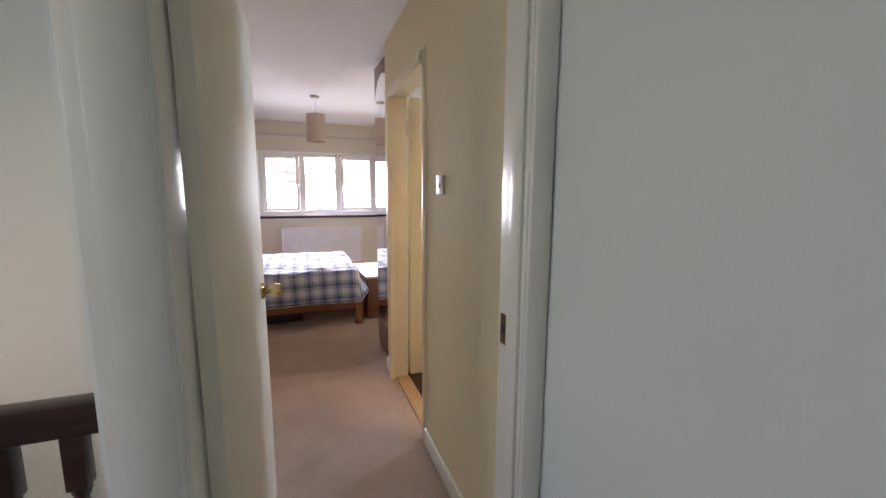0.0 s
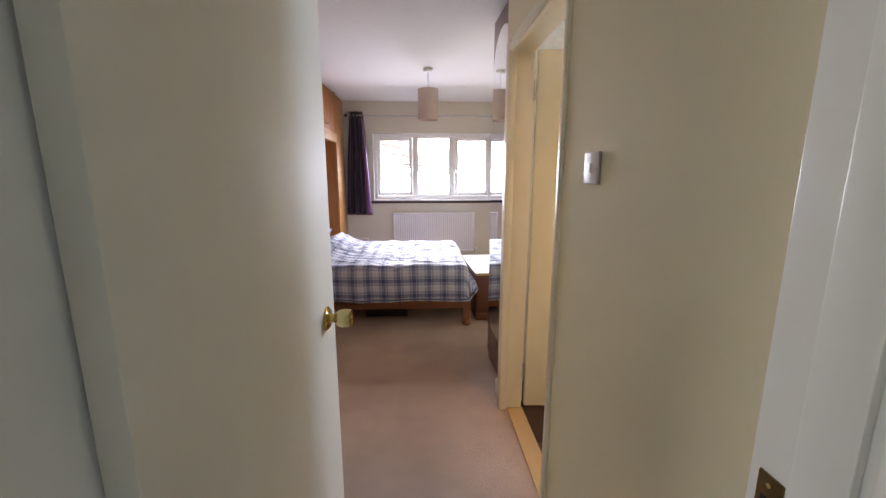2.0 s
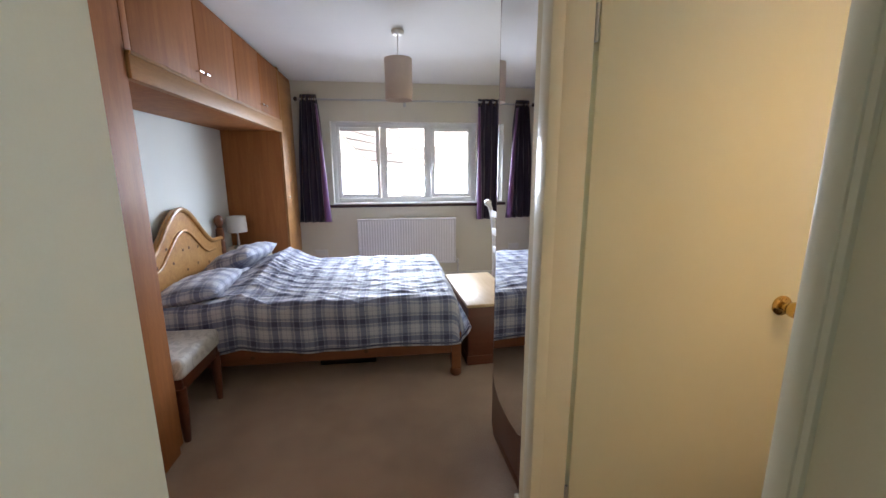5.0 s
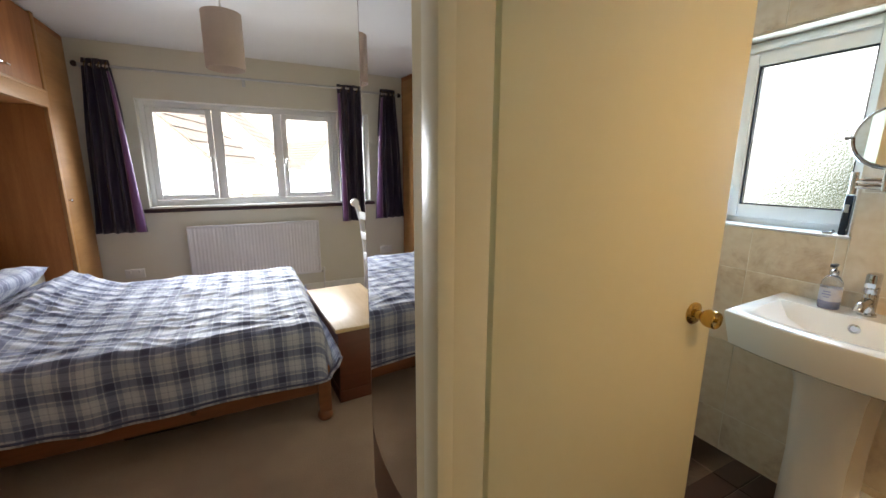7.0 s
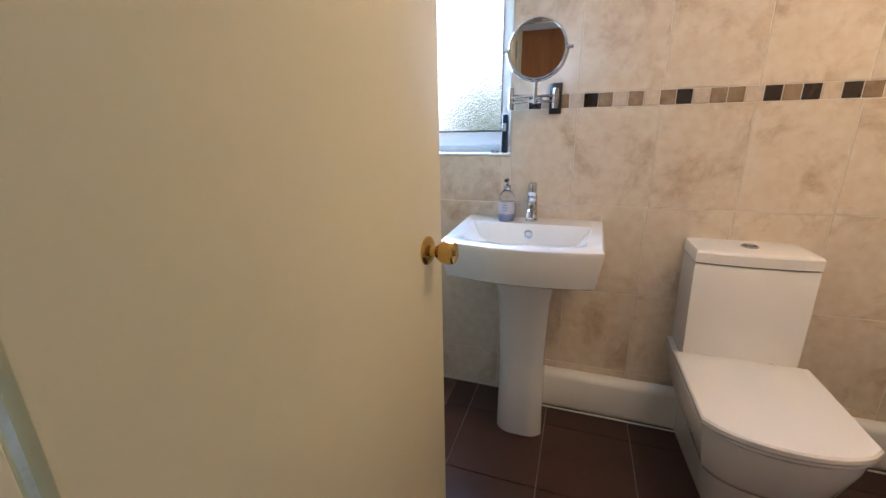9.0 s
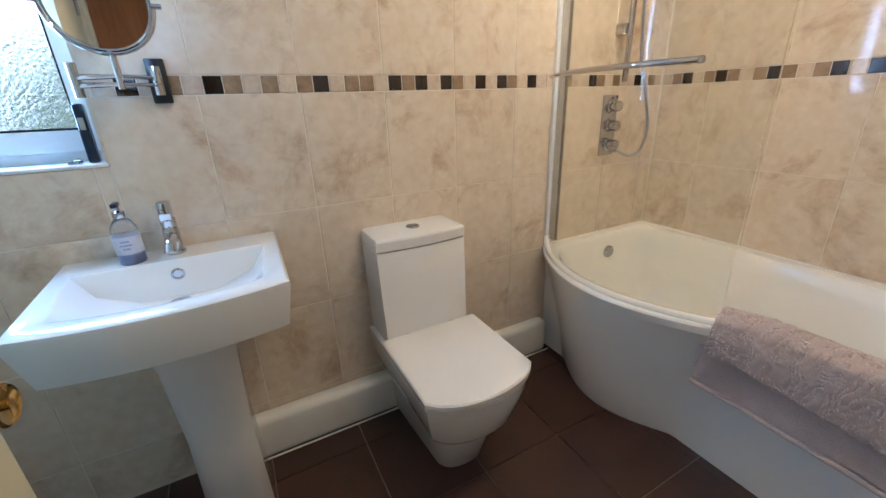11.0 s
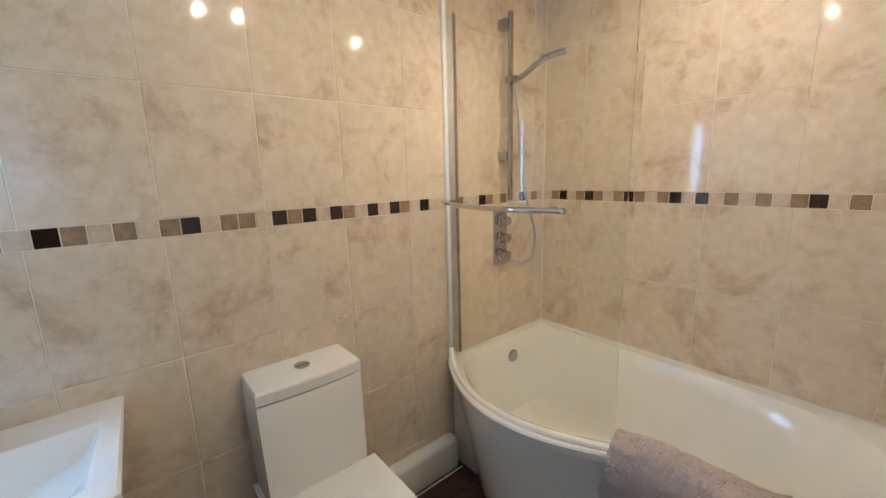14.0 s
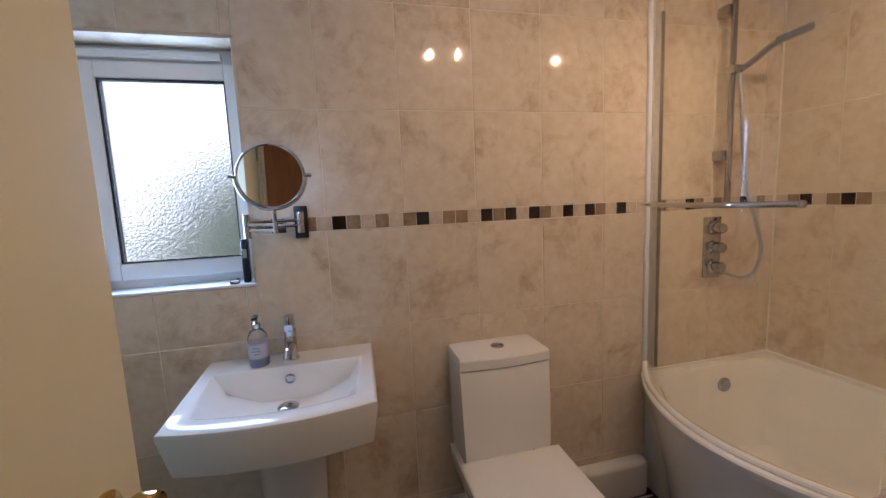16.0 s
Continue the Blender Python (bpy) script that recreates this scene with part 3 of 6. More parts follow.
for x0, x1, opens, hs in lights:
    z0, z1 = WZ0 + 0.075, WZ1 - 0.05
    if opens:
        sash = part("sash", boxes((x0 + 0.004, x0 + 0.05, FY0 - 0.012, FY1 - 0.01, z0 + 0.004, z1 - 0.004), (x1 - 0.05, x1 - 0.004, FY0 - 0.012, FY1 - 0.01, z0 + 0.004, z1 - 0.004), (x0 + 0.05, x1 - 0.05, FY0 - 0.012, FY1 - 0.01, z1 - 0.05, z1 - 0.004), (x0 + 0.05, x1 - 0.05, FY0 - 0.012, FY1 - 0.01, z0 + 0.004, z0 + 0.05), r=0.005), UPVC, win)
        hx = x1 - 0.027 if hs > 0 else x0 + 0.027
        part("handle", boxes((hx - 0.011, hx + 0.011, FY0 - 0.03, FY0 - 0.012, 1.40, 1.46), (hx - 0.009, hx + 0.009, FY0 - 0.046, FY0 - 0.03, 1.33, 1.45), r=0.004), STEEL, sash, "satin metal window handle")
        pane = part("pane", box(x0 + 0.045, x1 - 0.045, FY0 + 0.02, FY0 + 0.026, z0 + 0.045, z1 - 0.045), GLASS, win)
    else:
        part("bead", boxes((x0, x0 + 0.016, FY0 + 0.004, FY0 + 0.02, z0, z1), (x1 - 0.016, x1, FY0 + 0.004, FY0 + 0.02, z0, z1), (x0 + 0.016, x1 - 0.016, FY0 + 0.004, FY0 + 0.02, z1 - 0.016, z1), (x0 + 0.016, x1 - 0.016, FY0 + 0.004, FY0 + 0.02, z0, z0 + 0.016)), UPVC, win)
        pane = part("pane", box(x0, x1, FY0 + 0.02, FY0 + 0.026, z0, z1), GLASS, win)
    pane.visible_shadow = False
part("window_sill", boxes((WX0 + 0.001, WX1 - 0.001, 6.90, 7.0, WZ0 + 0.001, WZ0 + 0.02), r=0.002), UPVC, win)
part("sill_nosing", box(WX0 - 0.04, WX1 + 0.03, 6.878, 6.8995, WZ0 - 0.028, WZ0 + 0.006, 0.004), SILLWOOD, win, "dark brown sill nosing")
part("reveal_lining", boxes((WX0 + 0.0005, WX0 + 0.006, 6.895, 7.0, WZ0 + 0.02, WZ1 - 0.006), (WX1 - 0.006, WX1 - 0.0005, 6.895, 7.0, WZ0 + 0.02, WZ1 - 0.006), (WX0 + 0.0005, WX1 - 0.0005, 6.895, 7.0, WZ1 - 0.006, WZ1 - 0.0005)), GLOSS, win)

# radiator
rad = thing("radiator", "white enamelled panel radiator under the window", "radiator")
RX0, RX1, RZ0, RZ1 = 0.212, 1.39, 0.26, 0.824
prof = []
n = 37
pitch = (RX1 - RX0 - 0.04) / n
for i in range(n):
    x = RX0 + 0.02 + i * pitch
    prof += [(x, 6.815), (x + pitch * 0.30, 6.815), (x + pitch * 0.42, 6.8172), (x + pitch * 0.88, 6.8172)]
bm = bmesh.new()
lo = [bm.verts.new((x, y, RZ0 + 0.025)) for x, y in prof]
hi = [bm.verts.new((x, y, RZ1 - 0.025)) for x, y in prof]
for i in range(len(prof) - 1):
    bm.faces.new((lo[i], lo[i + 1], hi[i + 1], hi[i]))
bevel_box(bm, RX0, RX1, 6.814, 6.833, RZ1 - 0.025, RZ1, 0.006)
bevel_box(bm, RX0, RX1, 6.814, 6.833, RZ0, RZ0 + 0.025, 0.006)
bevel_box(bm, RX0, RX0 + 0.02, 6.814, 6.833, RZ0 + 0.02, RZ1 - 0.02, 0.003)
bevel_box(bm, RX1 - 0.02, RX1, 6.814, 6.833, RZ0 + 0.02, RZ1 - 0.02, 0.003)
part("front_panel", bm, RADW, rad)
part("back_panel", box(RX0, RX1, 6.836, 6.884, RZ0, RZ1 - 0.004, 0.004), RADW, rad)
for x in (0.4, 1.15):
    part("bracket", box(x, x + 0.03, 6.884, 6.8995, 0.30, 0.74), RADW, rad)
for x, s in ((RX0, -1), (RX1, 1)):
    v = part("valve", tube([(x - s * 0.01, 6.845, 0.265), (x + s * 0.03, 6.845, 0.265), (x + s * 0.03, 6.845, 0.262)], 0.010), CHROME, rad, "small chrome valve")
    part("valve_cap", lathe([(0.013, 0.25), (0.015, 0.27), (0.014, 0.305), (0.008, 0.31)], 14, "z", (x + s * 0.03, 6.845, 0)), PLASTIC, v)
    part("pipe", tube([(x + s * 0.03, 6.845, 0.255), (x + s * 0.03, 6.845, 0.0)], 0.0075), RADW, rad)

sock = thing("wall_socket", "white plastic double wall socket under the window", "socket")
part("plate", box(-0.30, -0.155, 6.888, 6.8998, 0.37, 0.455, 0.003), PLASTIC, sock)
for x in (-0.27, -0.20):
    part("switch_rocker", box(x, x + 0.015, 6.884, 6.889, 0.42, 0.445, 0.001), PLASTIC, sock)


# ---- curtains ----
def curtain(x0, x1, xb0, xb1, z0, z1, label, flip):
    """Eyelet curtain: hangs in folds, flares towards the hem; the inner turn-back shows its lining."""
    c = thing("curtain", label, "curtain", group="window curtains")
    rng = random.Random(4 if flip else 9)
    nx, nz, folds = 72, 26, 4
    amps = [0.8 + 0.5 * rng.random() for _ in range(folds * 2 + 2)]
    bm = bmesh.new()
    rows = []
    for k in range(nz + 1):
        f = k / nz
        z = z0 + (z1 - z0) * f
        row = []
        for i in range(nx + 1):
            u = i / nx
            a = u * folds * 2
            amp = amps[int(a)] * 0.030 * (0.75 + 0.35 * (1 - f))
            x = (xb0 + (xb1 - xb0) * u) * (1 - f) ** 0.8 + (x0 + (x1 - x0) * u) * (1 - (1 - f) ** 0.8)
            y = 6.815 + amp * math.sin(a * math.pi + 0.5 * math.sin(3 * f + i * 0.05)) + 0.006 * math.sin(7 * f + u * 9)
            row.append(bm.verts.new((x + 0.004 * math.sin(9 * f + u * 20), y, z + (0.006 * math.sin(a * math.pi) if k == nz else 0))))
        rows.append(row)
    for a, b in zip(rows, rows[1:]):
        for i in range(nx):
            bm.faces.new((a[i], a[i + 1], b[i + 1], b[i]))
    ob = part("cloth", bm, PURPLE, c)
    md = ob.modifiers.new("thickness", "SOLIDIFY")
    md.thickness = 0.004
    # turned-back leading edge
    bm = bmesh.new()
    rows = []
    e0, e1, g = (x1, xb1, 1) if not flip else (x0, xb0, -1)
    for k in range(21):
        f = k / 20
        z = z0 + 0.004 + (z1 - z0 - 0.10) * f
        ex = e1 * (1 - f) ** 0.8 + e0 * (1 - (1 - f) ** 0.8)
        w = (0.075 if not flip else 0.055) * (1 - 0.75 * f)
        rows.append([bm.verts.new((ex - g * w + g * (w + 0.004) * j / 6, 6.776 - 0.020 * math.sin(math.pi * j / 6) - 0.004 * math.sin(f * 8), z)) for j in range(7)])
    for a, b in zip(rows, rows[1:]):
        for i in range(6):
            bm.faces.new((a[i], a[i + 1], b[i + 1], b[i]))
    ob = part("lining_edge", bm, PURPLE_FACE, c, "lighter lilac satin turned edge")
    ob.modifiers.new("thickness", "SOLIDIFY").thickness = 0.004
    for i in range(folds):
        x = x0 + (x1 - x0) * (i + 0.5) / folds
        bm = bmesh.new()
        tube([(x + 0.026 * 0.3 * math.sin(t), 6.815 + 0.024 * math.cos(t), z1 - 0.045 + 0.024 * math.sin(t)) for t in [2 * math.pi * j / 16 for j in range(17)]], 0.004, 6, bm)
        part("eyelet", bm, BRASS_DULL, c, "dark metal eyelet")
    return c


curtain(-0.34, -0.165, -0.43, -0.075, 0.80, 2.205, "dark purple satin eyelet curtain drawn open beside the window", False)
curtain(1.645, 1.965, 1.645, 2.0, 0.80, 2.19, "dark purple satin eyelet curtain gathered open near the wardrobe", True)
rod = thing("curtain_rod", "thin satin steel curtain rod above the window", "curtain rod")
part("rod", tube([(-0.37, 6.815, 2.155), (2.03, 6.815, 2.155)], 0.0105, 12), STEEL, rod)
for x, s in ((-0.37, -1), (2.03, 1)):
    part("finial", lathe([(0.011, 0), (0.02, s * 0.006), (0.024, s * 0.02), (0.018, s * 0.034), (0.004, s * 0.04)], 16, "x", (x, 6.815, 2.155)), DARKWOOD, rod, "dark round finial")
for x in (-0.355, 0.80, 2.0):
    part("bracket", boxes((x - 0.008, x + 0.008, 6.81, 6.8995, 2.13, 2.146), (x - 0.015, x + 0.015, 6.89, 6.8998, 2.10, 2.18), r=0.002), STEEL, rod)

# ---- pendant lamp ----
pend = thing("pendant_lamp", "beige drum-shade pendant lamp hanging from the ceiling", "lamp")
PX, PY = 0.700, 5.20
part("ceiling_rose", lathe([(0.045, CEILING - 0.0005), (0.045, CEILING - 0.018), (0.035, CEILING - 0.03), (0.012, CEILING - 0.034)], 24, "z", (PX, PY, 0)), PLASTIC, pend)
part("cord", tube([(PX, PY, CEILING - 0.03), (PX, PY, 2.12)], 0.004, 8), PLASTIC, pend)
bm = bmesh.new()
rings = [[(PX + r * math.cos(2 * math.pi * i / 40), PY + r * math.sin(2 * math.pi * i / 40), z) for i in range(40)] for r, z in ((0.099, 1.888), (0.099, 2.172), (0.0965, 2.172), (0.0965, 1.888), (0.099, 1.888))]
bridge_rings(bm, rings, cap=False)
part("shade", bm, SHADE, pend, "beige fabric drum shade")
bm = tube([(PX - 0.097, PY, 2.155), (PX + 0.097, PY, 2.155)], 0.002, 6)
tube([(PX, PY - 0.097, 2.155), (PX, PY + 0.097, 2.155)], 0.002, 6, bm)
part("shade_ring", bm, STEEL, pend)
part("lamp_holder", lathe([(0.014, 2.13), (0.018, 2.12), (0.018, 2.07), (0.012, 2.06)], 14, "z", (PX, PY, 0)), PLASTIC, pend)
part("bulb", lathe([(0.010, 2.065), (0.014, 2.05), (0.027, 2.01), (0.026, 1.985), (0.014, 1.965), (0.002, 1.96)], 16, "z", (PX, PY, 0)), SHADE_WHITE, pend)

# ---- fitted wardrobes along the west wall ----
FX = -0.43   # face of the doors
def bar_handle(parent, x, y, z):
    bm = tube([(x, y - 0.012, z), (x + 0.028, y - 0.012, z)], 0.004, 8)
    tube([(x + 0.028, y - 0.035, z), (x + 0.028, y + 0.012, z)], 0.0055, 8, bm)
    return part("handle", bm, CHROME, parent, "chrome bar handle")


near = thing("wardrobe", "tall cherry-veneer fitted wardrobe beside the corridor", "wardrobe", group="fitted bedroom furniture")
part("body", box(-0.998, FX - 0.02, 2.874, 4.015, 0.0, 2.355, 0.002), VENEER, near)
for y0, y1 in ((2.876, 3.565), (3.571, 4.013)):
    d = part("door", box(FX - 0.019, FX, y0, y1, 0.06, 2.30, 0.003), VENEER, near)
    bar_handle(d, FX, y0 + 0.05 if y0 > 3.5 else y1 - 0.03, 1.05)
far = thing("wardrobe", "tall cherry-veneer fitted wardrobe beside the window", "wardrobe", group="fitted bedroom furniture")
part("body", box(-0.998, FX - 0.02, 6.30, 6.868, 0.0, 2.355, 0.002), VENEER, far)
d = part("door", box(FX - 0.019, FX, 6.345, 6.80, 0.06, 2.30, 0.003), VENEER_LIGHT, far, "lighter narrow wardrobe door")
part("edge_post", box(FX - 0.019, FX + 0.004, 6.30, 6.343, 0.0, 2.355, 0.004), VENEER_LIGHT, far)
part("handle", lathe([(0.006, 0), (0.006, 0.012), (0.012, 0.016), (0.012, 0.022), (0.004, 0.025)], 14, "x", (FX, 6.37, 1.12)), CHROME, d, "small chrome knob")
bridge = thing("overhead_cabinet", "cherry-veneer overhead cabinets bridging above the bed", "cabinet", group="fitted bedroom furniture")
part("body", box(-0.998, FX - 0.02, 4.017, 6.298, 1.77, 2.355, 0.002), VENEER, bridge)
part("pelmet", boxes((FX - 0.03, FX + 0.012, 4.017, 6.298, 1.755, 1.865), (FX - 0.028, FX + 0.02, 4.017, 6.298, 1.85, 1.866), r=0.004), VENEER_LIGHT, bridge, "lighter oak pelmet board")
ys = (4.06, 4.672, 5.225, 5.755, 6.296)
for i, (y0, y1) in enumerate(zip(ys, ys[1:])):
    d = part("door", box(FX - 0.019, FX, y0 + 0.004, y1 - 0.004, 1.872, 2.335, 0.004), VENEER, bridge)
    bar_handle(d, FX, y1 - 0.035 if i % 2 == 0 else y0 + 0.05, 1.925)
part("filler", box(FX - 0.019, FX - 0.001, 4.018, 4.062, 1.867, 2.35, 0.002), VENEER, bridge)

# ---- mirrored wardrobe by the bathroom door ----
mw = thing("mirror_wardrobe", "shallow brown wooden wardrobe with an arched full-length mirror door", "wardrobe", pose(1.139, 3.455, 0, 0, 0, 2.6))
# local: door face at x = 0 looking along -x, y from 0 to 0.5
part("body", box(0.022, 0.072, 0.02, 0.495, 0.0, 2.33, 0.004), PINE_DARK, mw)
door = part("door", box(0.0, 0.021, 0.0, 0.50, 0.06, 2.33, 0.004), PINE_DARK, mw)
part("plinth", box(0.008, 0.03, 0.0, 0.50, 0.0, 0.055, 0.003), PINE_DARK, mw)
out = [(0.022, 0.36), (0.05, 0.315), (0.12, 0.275), (0.25, 0.262), (0.38, 0.275), (0.45, 0.315), (0.478, 0.36)]
arch = [(0.25 + 0.228 * math.cos(t), 2.02 + 0.21 * math.sin(t)) for t in [math.pi * k / 16 for k in range(17)]]
part("mirror", extrude(out + arch, -0.004, -0.0005, "x"), MIRROR, door, "arched silvered mirror glass", )

# ---- bed ----
bed = thing("bed", "honey-pine double bed with an arched panelled headboard", "bed")
BY_0, BY_1, BXH, BXF = 4.575, 5.965, -0.94, 1.06
# headboard outline in (y, z)
def head_line(y):
    t = abs((y - 5.27) / 0.64)
    return 0.80 + (0.315 * 0.5 * (1 + math.cos(math.pi * min(1, t / 0.80))) if t < 0.80 else 0.0) - 0.02 * max(0, t - 0.8)


ysamp = [4.63 + 1.28 * k / 40 for k in range(41)]
part("headboard", extrude([(4.63, 0.30), (5.91, 0.30)] + [(y, head_line(y)) for y in reversed(ysamp)], -0.968, -0.938, "x"), PINE, bed)
bm = bmesh.new()
tube([(-0.936, y, head_line(y) - 0.012) for y in ysamp], 0.020, 8, bm)
part("headboard_cap", bm, PINE, bed)
bm = bmesh.new()
tube([(-0.933, 5.27 + (y - 5.27) * 0.80, 0.80 + (head_line(y) - 0.80) * 0.72 - 0.085) for y in ysamp], 0.010, 8, bm)
part("headboard_moulding", bm, PINE, bed)
rk = random.Random(12)
for _ in range(16):
    y, z = rk.uniform(4.75, 5.8), rk.uniform(0.62, 0.9)
    if z < head_line(y) - 0.06:
        part("pine_knot_mark", lathe([(0.012, 0), (0.012, 0.0022), (0.006, 0.0028), (0.001, 0.003)], 10, "x", (-0.9385, y, z)), KNOT, bed)
for y in (4.60, 5.94):
    p = part("head_post", lathe([(0.036, 0.0), (0.036, 0.10), (0.030, 0.12), (0.036, 0.14), (0.036, 0.74), (0.028, 0.76), (0.036, 0.78), (0.034, 0.86), (0.022, 0.875), (0.030, 0.885)], 18, "z", (-0.953, y, 0)), PINE_SHADED, bed)
    part("finial", lathe([(0.020, 0.883), (0.035, 0.905), (0.040, 0.935), (0.034, 0.965), (0.018, 0.985), (0.003, 0.99)], 18, "z", (-0.953, y, 0)), PINE_SHADED, p)
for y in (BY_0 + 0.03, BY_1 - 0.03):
    p = part("foot_leg", lathe([(0.034, 0.055), (0.036, 0.075), (0.037, 0.31), (0.033, 0.325)], 4, "z", (0, 0, 0)), PINE_SHADED, bed)
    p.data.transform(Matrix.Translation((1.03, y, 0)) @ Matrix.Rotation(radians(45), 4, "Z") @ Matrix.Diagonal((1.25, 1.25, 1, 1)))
    part("bun_foot", lathe([(0.030, 0.0), (0.040, 0.012), (0.042, 0.03), (0.034, 0.048), (0.030, 0.058)], 18, "z", (1.03, y, 0)), PINE_SHADED, p)
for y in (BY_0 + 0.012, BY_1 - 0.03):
    part("side_rail", box(BXH, 1.0, y, y + 0.026, 0.168, 0.33, 0.004), PINE_SHADED, bed)
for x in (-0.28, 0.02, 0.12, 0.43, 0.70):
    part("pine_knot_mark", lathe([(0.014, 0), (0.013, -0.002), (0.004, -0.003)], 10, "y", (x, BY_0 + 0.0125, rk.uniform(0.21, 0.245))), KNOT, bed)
part("foot_rail", box(1.017, 1.043, BY_0 + 0.07, BY_1 - 0.07, 0.185, 0.36, 0.004), PINE_SHADED, bed)
part("slat_base", box(BXH, 1.01, BY_0 + 0.04, BY_1 - 0.04, 0.28, 0.31, 0.002), PINE, bed)
tagged(solid("mattress", box(-0.93, 0.96, BY_0 + 0.07, BY_1 - 0.07, 0.31, 0.52, 0.05, 4), PLASTIC, "white mattress on the pine bed, mostly hidden by bedding", "mattress"))


def cloth_uv(bm, rows, us, vs):
    layer = bm.loops.layers.uv.new("UVMap")
    lookup = {}
    for i, row in enumerate(rows):
        for j, v in enumerate(row):
            lookup[v] = (us[i], vs[j])
    for f in bm.faces:
        for l in f.loops:
            l[layer].uv = lookup[l.vert]


def duvet():
    """A cloth sheet laid over the bed top: it bends over the edges, hangs down and is rumpled."""
    bm = bmesh.new()
    nu, nv = 250, 230
    u0, u1, v0, v1 = -0.885, 1.36, 4.25, 6.25
    ex, ey0, ey1, r = 1.045, 4.575, 5.965, 0.055
    rows, us, vs = [], [], [v0 + (v1 - v0) * j / nv for j in range(nv + 1)]
    def bend(d):
        a = min(d / r, math.pi / 2)
        return r * math.sin(a), r * (1 - math.cos(a)) + max(0.0, d - r * math.pi / 2)
    for i in range(nu + 1):
        u = u0 + (u1 - u0) * i / nu
        us.append(u)
        row = []
        for v in vs:
            x, y, top = u, v, 0.562
            across = (v - 5.27) / 0.67
            top += 0.014 * (1 - min(1, across * across))
            head = max(0.0, 1 - abs(u + 0.34) / 0.30)
            top += 0.11 * head ** 1.3 * (0.35 + 0.65 * min(1, max(0, (v - 4.7) / 0.9)))
            drop = 0.0
            if u > ex - r:
                o, k = bend(u - (ex - r))
                x = ex - r + o + 0.26 * max(0, k - r)
                drop += k
            if v < ey0 + r:
                o, k = bend(ey0 + r - v)
                y = ey0 + r - o - 0.05 * max(0, k - r)
                drop += k
            elif v > ey1 - r:
                o, k = bend(v - (ey1 - r))
                y = ey1 - r + o
                drop += k
            drop = min(drop, 0.302 + 0.006 * math.sin(u * 9) - 0.10 * max(0.0, (u - 1.1) / 0.26))
            w = noise.fractal(Vector((u * 1.5 + v, v * 2.4 - u, 0.3)), 1.1, 2.0, 3)
            s = 0.25 * noise.noise(Vector((u * 2.5, v * 2.5, 5.0)))
            c, l = u - 0.45 * v + s, v + 0.45 * u
            ridge = 1 - abs(noise.noise(Vector((c * 7.0, l * 1.7, 2.0))))
            along = v + 0.30 * u + 0.05 * math.sin(3.1 * u + 1.0)
            ridge2 = 1 - abs(noise.noise(Vector((u * 1.5 + s, along * 9.5 + 2 * s, 7.0))))
            ridge3 = 1 - abs(noise.noise(Vector((u * 2.3 - s, (v - 0.22 * u) * 14.0, 11.0))))
            fine = noise.noise(Vector((u * 4.0, along * 26.0, 15.0)))
            region = 0.5 + 0.5 * noise.noise(Vector((u * 1.9, v * 1.9, 21.0)))
            flat = max(0.0, 1 - drop / 0.14)
            dz = flat * (0.010 * w + 0.006 * ridge ** 8 * (1 - region) + (0.013 * ridge2 ** 9 + 0.009 * ridge3 ** 10) * (0.3 + region) + 0.0016 * fine)
            out = (1 - flat) * 0.010 * math.sin(u * 16 + 2 * math.sin(u * 5)) if v < ey0 + r else 0.0
            row.append(bm.verts.new((x + 0.006 * w, y - out + 0.005 * w, top - drop + dz)))
        rows.append(row)
    for a, b in zip(rows, rows[1:]):
        for j in range(nv):
            bm.faces.new((a[j], b[j], b[j + 1], a[j + 1]))
    cloth_uv(bm, rows, us, vs)
    edge = [row[0].co.copy() for row in rows[::3]]
    ob = solid("duvet", bm, PLAID, "rumpled blue and grey plaid duvet spread over the bed", "duvet")
    ob.modifiers.new("thickness", "SOLIDIFY").thickness = 0.018
    part("hem", tube(edge, 0.006, 6), PLAID, ob, "stitched hem of the duvet")
    return ob


duvet()


def pillow(m, label, sx, sy, sz, seed):
    bm = bmesh.new()
    nu, nv = 36, 26
    layer = bm.loops.layers.uv.new("UVMap")
    sheets = []
    for side in (1, -1):
        rows = []
        for i in range(nu + 1):
            a = -1 + 2 * i / nu
            row = []
            for j in range(nv + 1):
                b = -1 + 2 * j / nv
                h = max(0.0, (1 - abs(a) ** 2.6)) ** 0.55 * max(0.0, (1 - abs(b) ** 2.6)) ** 0.55
                pinch = 1 - 0.05 * (1 - h)
                w = noise.fractal(Vector((a * 1.9 + seed, b * 2.2, side)), 0.9, 2, 3)
                row.append(bm.verts.new((a * sx * pinch, b * sy * pinch, side * sz * h * (1 + 0.25 * w))))
            rows.append(row)
        for i in range(nu):
            for j in range(nv):
                q = (rows[i][j], rows[i + 1][j], rows[i + 1][j + 1], rows[i][j + 1])
                f = bm.faces.new(q if side > 0 else q[::-1])
                for l in f.loops:
                    l[layer].uv = (l.vert.co.x + 0.05, l.vert.co.y)
    bmesh.ops.remove_doubles(bm, verts=bm.verts, dist=0.0006)
    ob = solid("pillow", bm, PLAID, label, "pillow", m=m)
    ob["group"] = "bed pillows"
    return ob


pillow(pose(-0.70, 4.93, 0.60, 0, -10, 4), "blue and grey plaid pillow lying flat on the bed", 0.22, 0.33, 0.075, 1)
pillow(pose(-0.66, 5.60, 0.655, 0, -20, -5), "blue and grey plaid pillow propped towards the headboard", 0.22, 0.33, 0.085, 5)
pillow(pose(-0.74, 5.58, 0.575, 0, -4, 2), "blue and grey plaid pillow underneath another", 0.20, 0.33, 0.06, 9)

